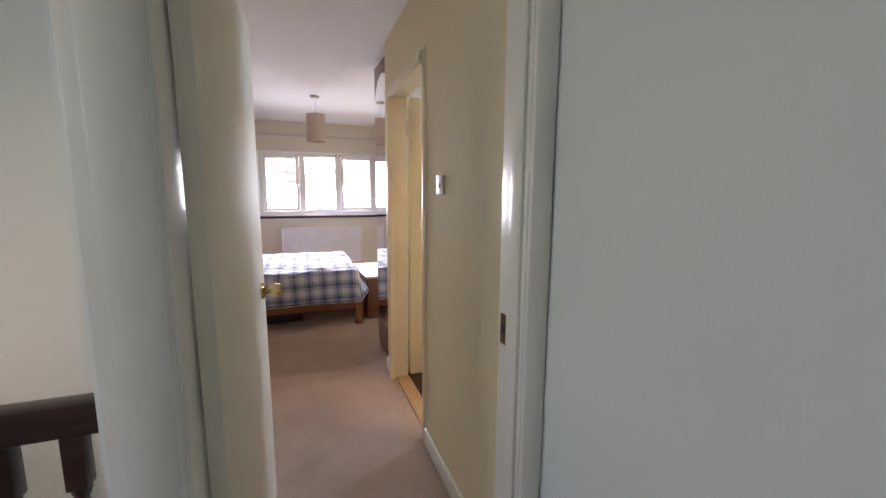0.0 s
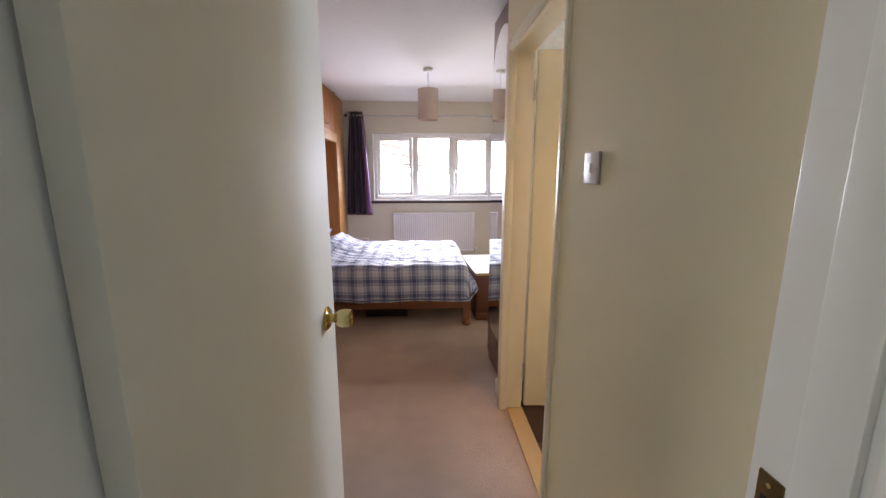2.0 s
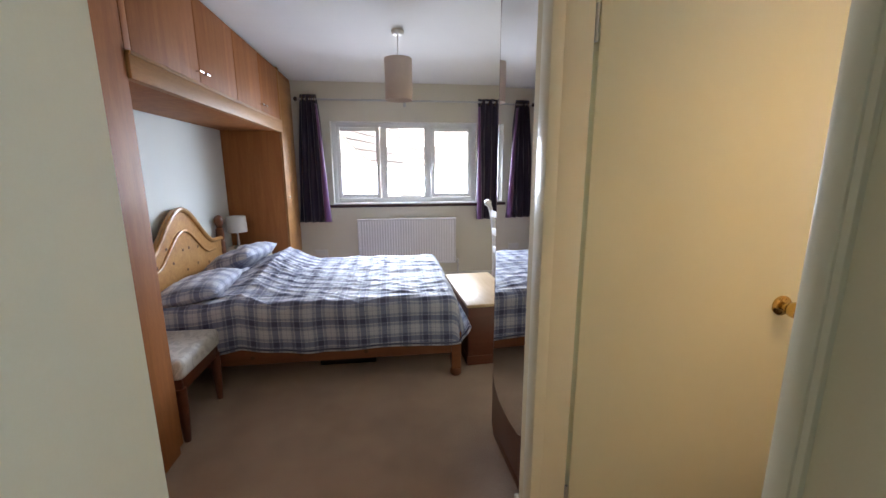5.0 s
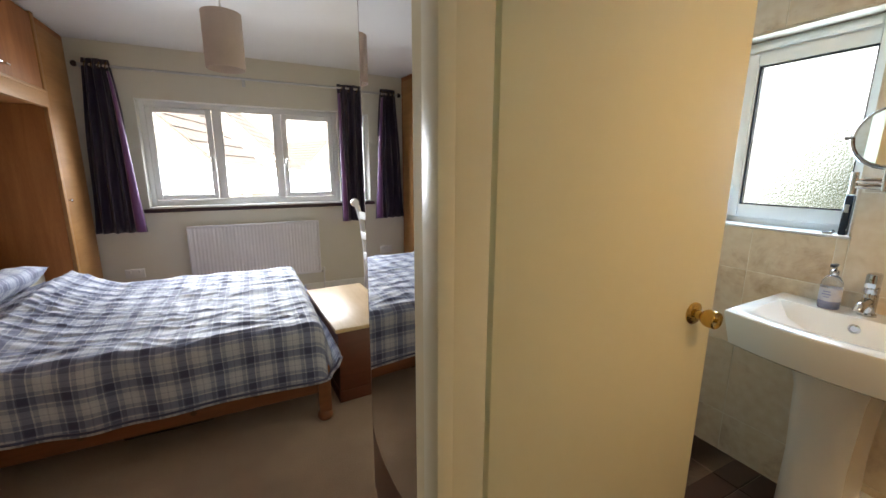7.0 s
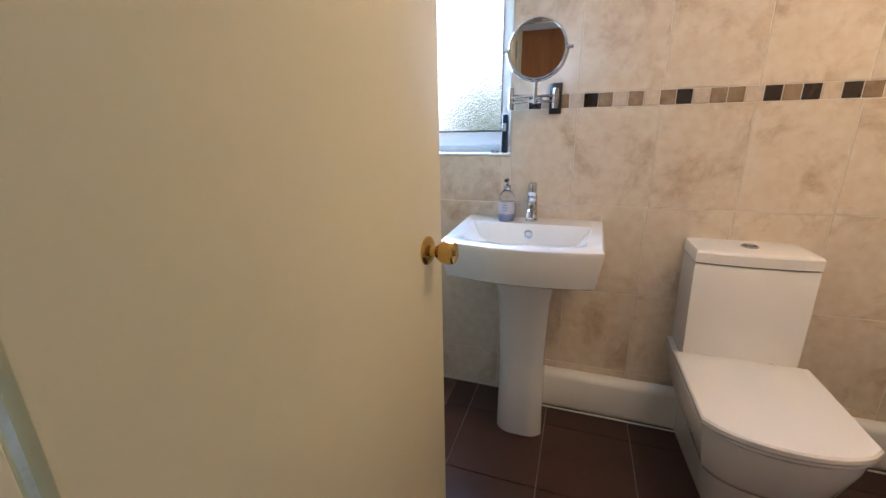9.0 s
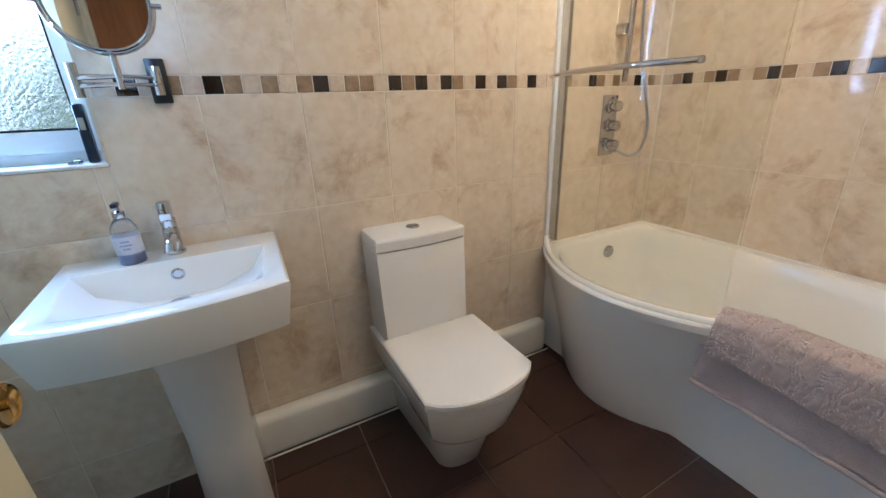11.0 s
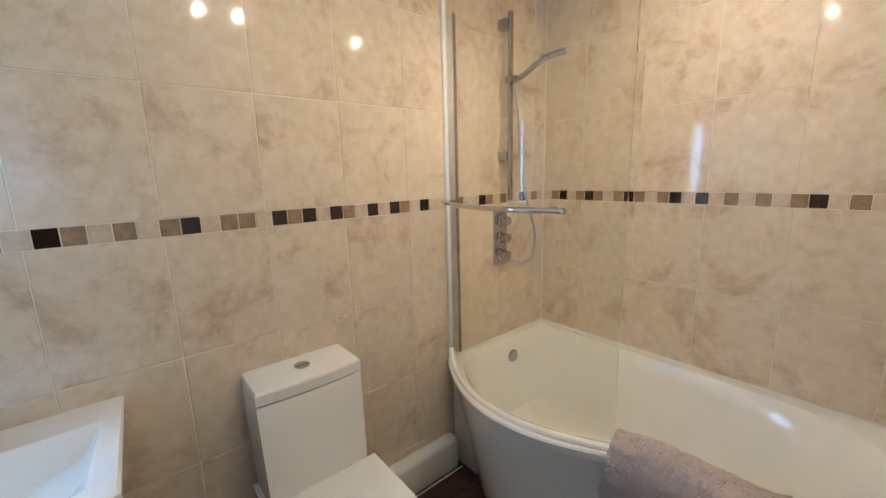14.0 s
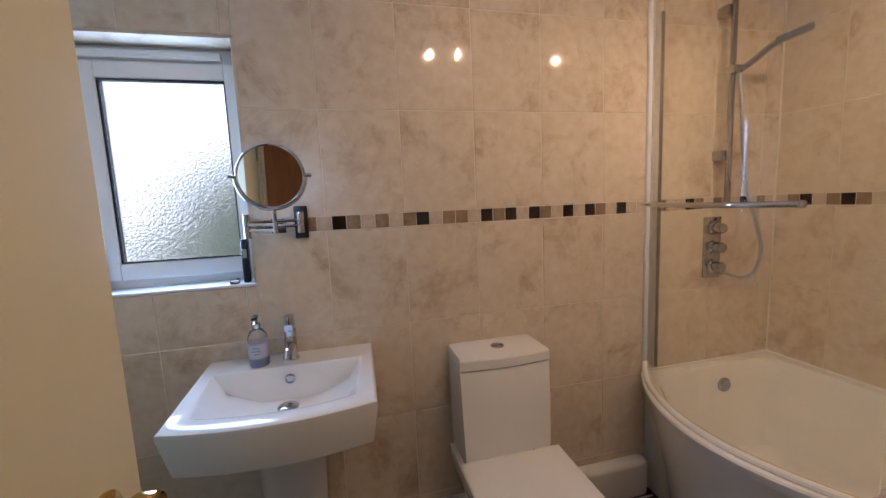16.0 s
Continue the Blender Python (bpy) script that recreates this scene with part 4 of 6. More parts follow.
# dark box under the bed
bx = thing("storage_box", "flat black storage box on the carpet under the bed", "box")
part("tray", box(0.08, 0.48, 4.85, 5.25, 0.0, 0.10, 0.008), BLACK, bx)
part("lid", box(0.072, 0.488, 4.842, 5.258, 0.1, 0.115, 0.005), BLACK, bx)

# stool beside the bed
st = thing("stool", "wooden dressing stool with a white damask seat beside the bed", "stool")
bm = box(-0.985, -0.43, 4.085, 4.54, 0.345, 0.455, 0.035, 4)
part("seat_pad", bm, DAMASK, st, "white damask seat pad")
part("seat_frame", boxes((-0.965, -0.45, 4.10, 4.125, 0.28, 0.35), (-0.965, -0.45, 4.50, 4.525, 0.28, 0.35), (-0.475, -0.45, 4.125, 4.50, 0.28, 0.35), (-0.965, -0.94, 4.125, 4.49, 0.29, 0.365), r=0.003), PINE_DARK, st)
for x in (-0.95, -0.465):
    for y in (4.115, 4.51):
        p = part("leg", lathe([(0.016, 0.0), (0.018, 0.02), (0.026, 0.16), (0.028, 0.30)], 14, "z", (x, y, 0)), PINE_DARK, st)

# bedside table and lamp
tb = thing("bedside_table", "small cream painted bedside table between bed and wardrobe", "table")
part("top", box(-0.985, -0.60, 6.0, 6.285, 0.625, 0.648, 0.004), CREAMPAINT, tb)
part("body", box(-0.98, -0.62, 6.01, 6.28, 0.08, 0.625, 0.003), CREAMPAINT, tb)
part("drawer", box(-0.62, -0.606, 6.02, 6.27, 0.47, 0.61, 0.003), CREAMPAINT, tb)
for x in (-0.965, -0.64):
    for y in (6.03, 6.26):
        part("leg", box(x - 0.015, x + 0.015, y - 0.015, y + 0.015, 0, 0.082, 0.003), CREAMPAINT, tb)
bl = thing("table_lamp", "small table lamp with a white drum shade", "lamp")
part("base", lathe([(0.045, 0.648), (0.045, 0.656), (0.012, 0.668), (0.014, 0.70), (0.009, 0.74), (0.008, 0.80)], 20, "z", (-0.87, 6.13, 0)), STEEL, bl)
bm = bmesh.new()
bridge_rings(bm, [[(-0.87 + r * math.cos(2 * math.pi * i / 32), 6.13 + r * math.sin(2 * math.pi * i / 32), z) for i in range(32)] for r, z in ((0.090, 0.805), (0.084, 0.958), (0.082, 0.958), (0.088, 0.805), (0.090, 0.805))], cap=False)
part("shade", bm, SHADE_WHITE, bl, "white drum shade")
part("shade_carrier", tube([(-0.954, 6.13, 0.93), (-0.786, 6.13, 0.93)], 0.002, 6), STEEL, bl)
part("bulb", lathe([(0.008, 0.795), (0.02, 0.82), (0.022, 0.85), (0.003, 0.88)], 14, "z", (-0.87, 6.13, 0)), SHADE_WHITE, bl)

# pine chest at the foot of the bed
ch = thing("blanket_chest", "reddish pine blanket chest with a pale lid beside the bed", "chest", pose(1.30, 5.14, 0, 0, 0, 3))
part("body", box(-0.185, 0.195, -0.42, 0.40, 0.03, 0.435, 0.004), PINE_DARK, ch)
# Lid wood is much paler than the body.
part("lid", box(-0.20, 0.21, -0.435, 0.415, 0.437, 0.462, 0.006), mat("pale_lid_pine", (0.66, 0.47, 0.28), 0.40, scale=3, stretch=(7, 0.8, 7), fine=50, dark=(0.55, 0.36, 0.19), coat=0.15), ch, "pale pine lid")
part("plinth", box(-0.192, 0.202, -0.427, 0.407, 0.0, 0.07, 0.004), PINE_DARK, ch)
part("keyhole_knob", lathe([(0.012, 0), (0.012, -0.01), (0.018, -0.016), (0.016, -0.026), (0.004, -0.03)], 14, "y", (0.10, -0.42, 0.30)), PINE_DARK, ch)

# white chair beyond the chest
wc = thing("chair", "white painted chair with scrolled back posts beside the chest", "chair", pose(1.86, 5.66, 0, 0, 0, 4))
CW = mat("white_chair_paint", (0.82, 0.82, 0.82), 0.4, scale=3, fine=40, bump=0.03)
for y in (-0.19, 0.19):
    bm = bmesh.new()
    tube([(-0.26, y, 0.0), (-0.235, y, 0.25), (-0.225, y, 0.46), (-0.235, y, 0.72), (-0.26, y, 0.93), (-0.285, y, 1.03), (-0.305, y, 1.075)], 0.021, 10, bm)
    p = part("back_post", bm, CW, wc)
    part("scroll", lathe([(0.003, -0.028), (0.03, -0.024), (0.034, 0), (0.03, 0.024), (0.003, 0.028)], 16, "y", (-0.312, y, 1.078)), CW, p)
for z in (0.62, 0.80, 0.97):
    part("back_rail", box(-0.255 - (z - 0.6) * 0.08, -0.235 - (z - 0.6) * 0.08, -0.175, 0.175, z - 0.025, z + 0.035, 0.006), CW, wc)
part("seat", box(-0.23, 0.21, -0.215, 0.215, 0.43, 0.465, 0.012, 3), CW, wc)
for y in (-0.185, 0.185):
    part("leg", lathe([(0.014, 0.0), (0.018, 0.05), (0.023, 0.25), (0.025, 0.43)], 12, "z", (0.18, y, 0)), CW, wc)

# ---- bathroom window ----
bw = thing("window_2", "white plastic bathroom window with obscure glass", "window", kind="structure")
GX = 2.83
part("window_frame", boxes((GX, 2.90, BWY0, BWY0 + 0.032, BWZ0 + 0.0, BWZ1), (GX, 2.90, BWY1 - 0.045, BWY1, BWZ0, BWZ1), (GX, 2.90, BWY0 + 0.032, BWY1 - 0.045, BWZ1 - 0.075, BWZ1), (GX, 2.90, BWY0 + 0.032, BWY1 - 0.045, BWZ0, BWZ0 + 0.04), r=0.004), UPVC, bw)
part("sash", boxes((GX - 0.014, GX + 0.05, BWY0 + 0.022, BWY0 + 0.058, BWZ0 + 0.034, BWZ1 - 0.055), (GX - 0.014, GX + 0.05, BWY1 - 0.10, BWY1 - 0.035, BWZ0 + 0.034, BWZ1 - 0.055), (GX - 0.014, GX + 0.05, BWY0 + 0.058, BWY1 - 0.10, BWZ1 - 0.105, BWZ1 - 0.055), (GX - 0.014, GX + 0.05, BWY0 + 0.058, BWY1 - 0.10, BWZ0 + 0.034, BWZ0 + 0.09), r=0.005), UPVC, bw)
part("gasket", boxes((GX - 0.002, GX + 0.016, BWY0 + 0.0582, BWY0 + 0.064, BWZ0 + 0.09, BWZ1 - 0.105), (GX - 0.002, GX + 0.016, BWY1 - 0.1085, BWY1 - 0.1002, BWZ0 + 0.09, BWZ1 - 0.105), (GX - 0.002, GX + 0.016, BWY0 + 0.064, BWY1 - 0.1085, BWZ1 - 0.111, BWZ1 - 0.1052), (GX - 0.002, GX + 0.016, BWY0 + 0.064, BWY1 - 0.1085, BWZ0 + 0.0902, BWZ0 + 0.096)), DARKGLASS, bw, "dark rubber glazing gasket")
part("trickle_vent", boxes((GX - 0.022, GX, BWY0 + 0.06, BWY1 - 0.06, BWZ1 - 0.045, BWZ1 - 0.02), (GX - 0.025, GX - 0.021, BWY0 + 0.08, BWY1 - 0.2, BWZ1 - 0.037, BWZ1 - 0.03), r=0.002), UPVC, bw)
pane = part("pane", box(GX + 0.016, GX + 0.022, BWY0 + 0.05, BWY1 - 0.09, BWZ0 + 0.085, BWZ1 - 0.10), FROSTED, bw)
pane.visible_shadow = False
part("window_sill", box(BX1 - 0.004, GX, BWY0 + 0.0005, BWY1 - 0.0005, BWZ0 - 0.004, BWZ0 + 0.006, 0.003), UPVC, bw)
part("reveal_tiles", boxes((BX1 - 0.001, GX, BWY0 - 0.003, BWY0 + 0.005, BWZ0 + 0.006, BWZ1), (BX1 - 0.001, GX, BWY1 - 0.005, BWY1 + 0.003, BWZ0 + 0.006, BWZ1), (BX1 - 0.001, GX, BWY0 + 0.005, BWY1 - 0.005, BWZ1 - 0.005, BWZ1 + 0.004), r=0.001), TILE, bw)

# things on the sill
rz = thing("hair_trimmer", "slim black hair trimmer standing on the bathroom sill", "trimmer", pose(2.752, 3.222, BWZ0 + 0.006, 0, 3, 0))
part("body", box(-0.014, 0.014, -0.012, 0.012, 0, 0.15, 0.006, 3), DARKGLASS, rz)
part("button", box(-0.0165, -0.0135, -0.006, 0.006, 0.085, 0.115, 0.001), STEEL, rz)
cl = thing("razor", "small chrome razor head lying on the bathroom sill", "razor")
part("head", box(2.728, 2.75, 3.245, 3.275, BWZ0 + 0.006, BWZ0 + 0.018, 0.003), CHROME, cl)
part("handle", tube([(2.75, 3.26, BWZ0 + 0.013), (2.79, 3.262, BWZ0 + 0.012), (2.805, 3.268, BWZ0 + 0.012)], 0.005, 8), DARKGLASS, cl)
def pump_bottle(x, y, h, cap, label):
    """Flat-sided lotion bottle with a coloured collar and a pump spout."""
    bt = thing("bottle", label, "bottle", pose(x, y, BWZ0 + 0.006, 0, 0, 20), group="sill bottles")
    part("bottle_body", boxes((-0.016, 0.016, -0.027, 0.027, 0.0, h * 0.76), (-0.013, 0.013, -0.021, 0.021, h * 0.75, h * 0.80), r=0.006), PLASTIC, bt)
    part("cap", lathe([(0.014, h * 0.80), (0.014, h * 0.90), (0.006, h * 0.92), (0.005, h * 0.98)], 16), cap, bt, "coloured collar")
    part("spout", boxes((-0.006, 0.006, -0.032, 0.008, h * 0.97, h * 1.02), r=0.002), PLASTIC, bt)
    for k, w in ((0.60, 0.030), (0.50, 0.036), (0.30, 0.018)):
        part("label_line", box(-0.0172, -0.0161, -w / 2, w / 2, h * k, h * k + 0.004), LABEL, bt)


pump_bottle(2.778, 3.675, 0.165, MINT, "white flat lotion bottle with a mint-green pump on the sill")
pump_bottle(2.752, 3.695, 0.13, PLASTIC, "small white pump bottle on the bathroom sill")

# ---- pipe boxing along the floor ----
pb = thing("pipe_boxing", "white painted pipe boxing along the wall behind the toilet", "boxing", kind="structure")
part("boxing", box(2.655, BX1 - 0.001, 1.64, 3.06, 0.0, 0.178, 0.026, 4), GLOSS, pb)
part("sealant", box(2.650, 2.657, 1.625, 3.06, 0.0, 0.006, 0.002), GLOSS, pb)

# ---- basin and pedestal ----
ws = thing("washbasin", "white ceramic washbasin on a tall pedestal", "washbasin")
YC = 3.090


def basin_outline(x_front, bulge, half_front, half_back, x_back, n=17):
    """Front edge bowed outwards, sides straight, back on the wall."""
    pts = []
    for k in range(n):
        t = -1 + 2 * k / (n - 1)
        pts.append((x_front - bulge * (1 - t * t), YC + t * half_front))
    for k in range(1, 5):
        f = k / 4
        pts.append((x_front + (x_back - x_front) * f, YC + half_front + (half_back - half_front) * f))
    for k in range(1, 8):
        pts.append((x_back, YC + half_back * (1 - 2 * k / 8)))
    for k in range(0, 4):
        f = k / 4
        pts.append((x_back + (x_front - x_back) * f, YC - half_back + (half_back - half_front) * f))
    return pts


def ring_at(pts, z):
    return [(x, y, z) for x, y in pts]


bm = bmesh.new()
XB = BX1 - 0.001
rim_in = basin_outline(2.350, 0.032, 0.202, 0.222, 2.600)
mid_in = basin_outline(2.40, 0.03, 0.165, 0.185, 2.585)
low_in = basin_outline(2.45, 0.02, 0.085, 0.09, 2.575)
rings = [
    ring_at(basin_outline(2.40, 0.02, 0.16, 0.18, XB), 0.700),
    ring_at(basin_outline(2.330, 0.03, 0.228, 0.240, XB), 0.708),
    ring_at(basin_outline(2.312, 0.032, 0.242, 0.256, XB), 0.720),
    ring_at(basin_outline(2.288, 0.036, 0.259, 0.271, XB), 0.835),
    ring_at(basin_outline(2.289, 0.036, 0.258, 0.271, XB), 0.845),
    ring_at(basin_outline(2.296, 0.035, 0.252, 0.267, XB), 0.850),
    ring_at(basin_outline(2.335, 0.033, 0.210, 0.228, 2.607), 0.850),
    ring_at(rim_in, 0.844), ring_at(mid_in, 0.790), ring_at(low_in, 0.752)]
bridge_rings(bm, rings)
bmesh.ops.recalc_face_normals(bm, faces=bm.faces)
part("bowl", bm, CERAMIC, ws)
bm = bmesh.new()
rings = []
for z, x0, hy in ((0.0, 2.445, 0.088), (0.01, 2.440, 0.090), (0.35, 2.435, 0.083), (0.60, 2.425, 0.092), (0.68, 2.410, 0.105), (0.71, 2.40, 0.112)):
    ring = []
    for k in range(20):
        t = -1 + 2 * k / 19
        ring.append((x0 + 0.030 * abs(t) ** 4 - 0.004, YC - 0.01 + t * hy, z))
    ring += [(2.66, YC - 0.01 + hy * 0.92, z), (2.66, YC - 0.01 - hy * 0.92, z)]
    rings.append(ring)
bridge_rings(bm, rings)
bmesh.ops.recalc_face_normals(bm, faces=bm.faces)
part("pedestal", bm, CERAMIC, ws)
part("overflow_ring", lathe([(0.017, 0), (0.017, -0.003), (0.012, -0.005), (0.011, -0.002), (0.002, -0.002)], 20, "x", (2.590, YC, 0.812)), CHROME, ws, "chrome overflow ring")
part("waste", lathe([(0.031, 0.752), (0.032, 0.757), (0.026, 0.762), (0.02, 0.764), (0.003, 0.766)], 24, "z", (2.515, YC, 0)), CHROME, ws, "chrome pop-up waste")

tap = thing("basin_tap", "chrome mixer tap on the back of the basin", "tap")
part("body", lathe([(0.025, 0.850), (0.025, 0.856), (0.020, 0.862), (0.020, 0.925), (0.018, 0.93)], 22, "z", (2.668, YC, 0)), CHROME, tap)
bm = bmesh.new()
tube([(2.668, YC, 0.90), (2.635, YC, 0.905), (2.605, YC, 0.897), (2.588, YC, 0.885), (2.584, YC, 0.876)], 0.0145, 14, bm)
part("spout", bm, CHROME, tap)
part("lever", boxes((2.640, 2.690, YC - 0.016, YC + 0.016, 0.950, 1.003), r=0.007), CHROME, tap)
part("cartridge", lathe([(0.0185, 0.93), (0.0195, 0.935), (0.0195, 0.952)], 18, "z", (2.668, YC, 0)), CHROME, tap)

sp = thing("soap_dispenser", "clear pump bottle half full of bluish soap", "soap bottle", pose(2.648, 3.188, 0.850))
part("soap", lathe([(0.027, 0.001), (0.029, 0.006), (0.029, 0.062), (0.028, 0.063)], 24), SOAP, sp, "blue liquid soap")
part("bottle_shell", lathe([(0.0295, 0.0005), (0.031, 0.004), (0.031, 0.085), (0.029, 0.10), (0.020, 0.118), (0.012, 0.124), (0.012, 0.128)], 24), BOTTLEGLASS, sp)
part("label", lathe([(0.0312, 0.030), (0.0314, 0.030), (0.0314, 0.078), (0.0312, 0.078)], 24), LABEL, sp, "silver-lilac wrap label")
for z, w in ((0.064, 0.020), (0.054, 0.026), (0.044, 0.016)):
    part("label_line", box(-0.0325, -0.0312, -w / 2, w / 2, z, z + 0.004), SOAP, sp)
part("collar", lathe([(0.013, 0.126), (0.014, 0.13), (0.014, 0.142), (0.006, 0.146), (0.005, 0.156)], 18), CHROME, sp)
part("pump_head", boxes((-0.030, 0.010, -0.007, 0.007, 0.156, 0.168), r=0.003), BLACK, sp, "black pump head")

# ---- toilet ----
wcx = thing("toilet", "white close-coupled toilet with a squared closed lid", "toilet")
TY = 2.356


def pan_ring(x_front, x_back, half_f, half_b, bow, z, n=13):
    pts = []
    for k in range(n):
        t = -1 + 2 * k / (n - 1)
        pts.append((x_front - bow * (1 - t * t) + 0.02 * abs(t) ** 8, TY + t * half_f, z))
    for k in range(1, 5):
        f = k / 4
        pts.append((x_front + (x_back - x_front) * f, TY + half_f + (half_b - half_f) * f, z))
    for k in range(1, 5):
        f = k / 4
        pts.append((x_back, TY + half_b * (1 - 2 * f), z))
    for k in range(1, 4):
        f = k / 4
        pts.append((x_back + (x_front - x_back) * f, TY - half_b + (half_b - half_f) * f, z))
    return pts


bm = bmesh.new()
bridge_rings(bm, [pan_ring(2.300, 2.66, 0.092, 0.115, 0.028, 0.0), pan_ring(2.295, 2.66, 0.095, 0.118, 0.030, 0.01), pan_ring(2.250, 2.66, 0.115, 0.130, 0.034, 0.17), pan_ring(2.245, 2.66, 0.120, 0.135, 0.036, 0.19), pan_ring(2.215, 2.69, 0.145, 0.150, 0.045, 0.215),
                  pan_ring(2.195, 2.71, 0.160, 0.160, 0.052, 0.25), pan_ring(2.168, 2.72, 0.182, 0.180, 0.056, 0.36), pan_ring(2.165, 2.72, 0.183, 0.182, 0.056, 0.395)])
bmesh.ops.recalc_face_normals(bm, faces=bm.faces)
part("pan", bm, CERAMIC, wcx)
bm = bmesh.new()
bridge_rings(bm, [pan_ring(2.166, 2.533, 0.188, 0.190, 0.050, 0.397), pan_ring(2.160, 2.536, 0.192, 0.194, 0.052, 0.401), pan_ring(2.160, 2.536, 0.192, 0.194, 0.052, 0.409)])
bmesh.ops.recalc_face_normals(bm, faces=bm.faces)
part("seat", bm, CERAMIC, wcx)
bm = bmesh.new()
bridge_rings(bm, [pan_ring(2.160, 2.536, 0.192, 0.194, 0.052, 0.4115), pan_ring(2.157, 2.537, 0.194, 0.196, 0.053, 0.415), pan_ring(2.157, 2.537, 0.194, 0.196, 0.053, 0.428), pan_ring(2.162, 2.534, 0.190, 0.192, 0.052, 0.433), pan_ring(2.20, 2.53, 0.16, 0.17, 0.045, 0.4345)])
bmesh.ops.recalc_face_normals(bm, faces=bm.faces)
part("lid", bm, CERAMIC, wcx)
for y in (TY - 0.08, TY + 0.08):
    part("hinge", lathe([(0.010, -0.018), (0.010, 0.018)], 12, "y", (2.541, y, 0.425)), CHROME, wcx)
bm = bmesh.new()
bridge_rings(bm, [[(x0 - 0.012 * (1 - t * t), TY + t * h, z) for t in [-1 + 2 * k / 12 for k in range(13)]] + [(2.722, TY + h, z), (2.722, TY - h, z)] for z, x0, h in ((0.385, 2.553, 0.162), (0.44, 2.543, 0.167), (0.60, 2.551, 0.170), (0.752, 2.559, 0.172), (0.757, 2.561, 0.171))])
bmesh.ops.recalc_face_normals(bm, faces=bm.faces)
cis = part("cistern", bm, CERAMIC, wcx)
bm = bmesh.new()
bridge_rings(bm, [[(x0 - 0.014 * (1 - t * t), TY + t * h, z) for t in [-1 + 2 * k / 12 for k in range(13)]] + [(2.722, TY + h, z), (2.722, TY - h, z)] for z, x0, h in ((0.760, 2.562, 0.169), (0.763, 2.557, 0.173), (0.796, 2.557, 0.173), (0.803, 2.562, 0.169), (0.806, 2.574, 0.159))])
bmesh.ops.recalc_face_normals(bm, faces=bm.faces)
clid = part("cistern_lid", bm, CERAMIC, wcx)
part("flush_button", lathe([(0.026, 0.8055), (0.026, 0.809), (0.023, 0.811), (0.022, 0.809), (0.002, 0.809)], 24, "z", (2.640, TY, 0)), CHROME, clid, "round chrome flush button")
part("button_split", box(2.639, 2.641, TY - 0.02, TY + 0.02, 0.8085, 0.8105), BLACK, clid)

# ---- shower bath ----
bath = thing("shower_bath", "white acrylic shower bath with a bulging screen end", "bathtub")
X0, X1, Y0, YF, RIM = BX0 + 0.012, BX1 - 0.002, BY0 + 0.002, 1.612, 0.56


def bulge(x, amp, a, b, p=0.85):
    if x <= a or x >= b:
        return 0.0
    return amp * math.sin(math.pi * (x - a) / (b - a)) ** p


def bath_ring(z, front, amp, a, b, inset=0.0, p=0.85):
    pts = []
    n = 56
    for k in range(n + 1):
        x = X0 + inset + (X1 - X0 - 2 * inset) * k / n
        pts.append((x, front - inset + bulge(x, amp, a, b, p), z))
    for k in range(1, 14):
        pts.append((X1 - inset, front - inset + (Y0 - front + 2 * inset) * k / 14, z))
    for k in range(0, n + 1):
        pts.append((X1 - inset + (X0 - X1 + 2 * inset) * k / n, Y0 + inset, z))
    for k in range(1, 14):
        pts.append((X0 + inset, Y0 + inset + (front - Y0 - 2 * inset) * k / 14, z))
    return pts


def well_ring(z, front, side, west, east, n):
    """Well of the bath: the outline drawn in by a margin on each side, with corners rounded by a superellipse."""
    pts = []
    for x, y, _ in bath_ring(0, YF, 0.198, A, B):
        u = 2 * (x - X0) / (X1 - X0) - 1
        v = 2 * (y - Y0) / (YF + bulge(x, 0.198, A, B) - Y0) - 1
        m = n if u > 0 else 0.42 * n + 0.4
        k = 1 / (abs(u) ** m + abs(v) ** m) ** (1 / m)
        px = X0 + west + (X1 - X0 - west - east) * (u * k + 1) / 2
        py = Y0 + side + (YF - front + bulge(px, 0.198, A, B) - Y0 - side) * (v * k + 1) / 2
        pts.append((px, py, z))
    return pts


A, B = 1.80, 2.735
bm = bmesh.new()
bridge_rings(bm, [
    bath_ring(RIM - 0.035, YF + 0.012, 0.196, A, B), bath_ring(RIM - 0.008, YF + 0.016, 0.200, A, B), bath_ring(RIM - 0.001, YF + 0.012, 0.200, A, B, 0.0),
    bath_ring(RIM + 0.001, YF + 0.004, 0.198, A, B, 0.001), well_ring(RIM, 0.040, 0.045, 0.085, 0.046, 9.0), well_ring(RIM - 0.010, 0.048, 0.052, 0.095, 0.054, 8.0),
    well_ring(0.48, 0.064, 0.068, 0.125, 0.082, 6.5), well_ring(0.32, 0.095, 0.09, 0.22, 0.108, 5.0), well_ring(0.21, 0.135, 0.12, 0.32, 0.145, 4.2), well_ring(0.165, 0.20, 0.17, 0.42, 0.21, 3.6), well_ring(0.155, 0.28, 0.25, 0.52, 0.30, 3.0)], cap=False)
bm.verts.ensure_lookup_table()
bm.faces.new(bm.verts[-len(bath_ring(0, YF, 0.198, A, B)):])
bmesh.ops.recalc_face_normals(bm, faces=bm.faces)
part("tub", bm, ACRYLIC, bath)


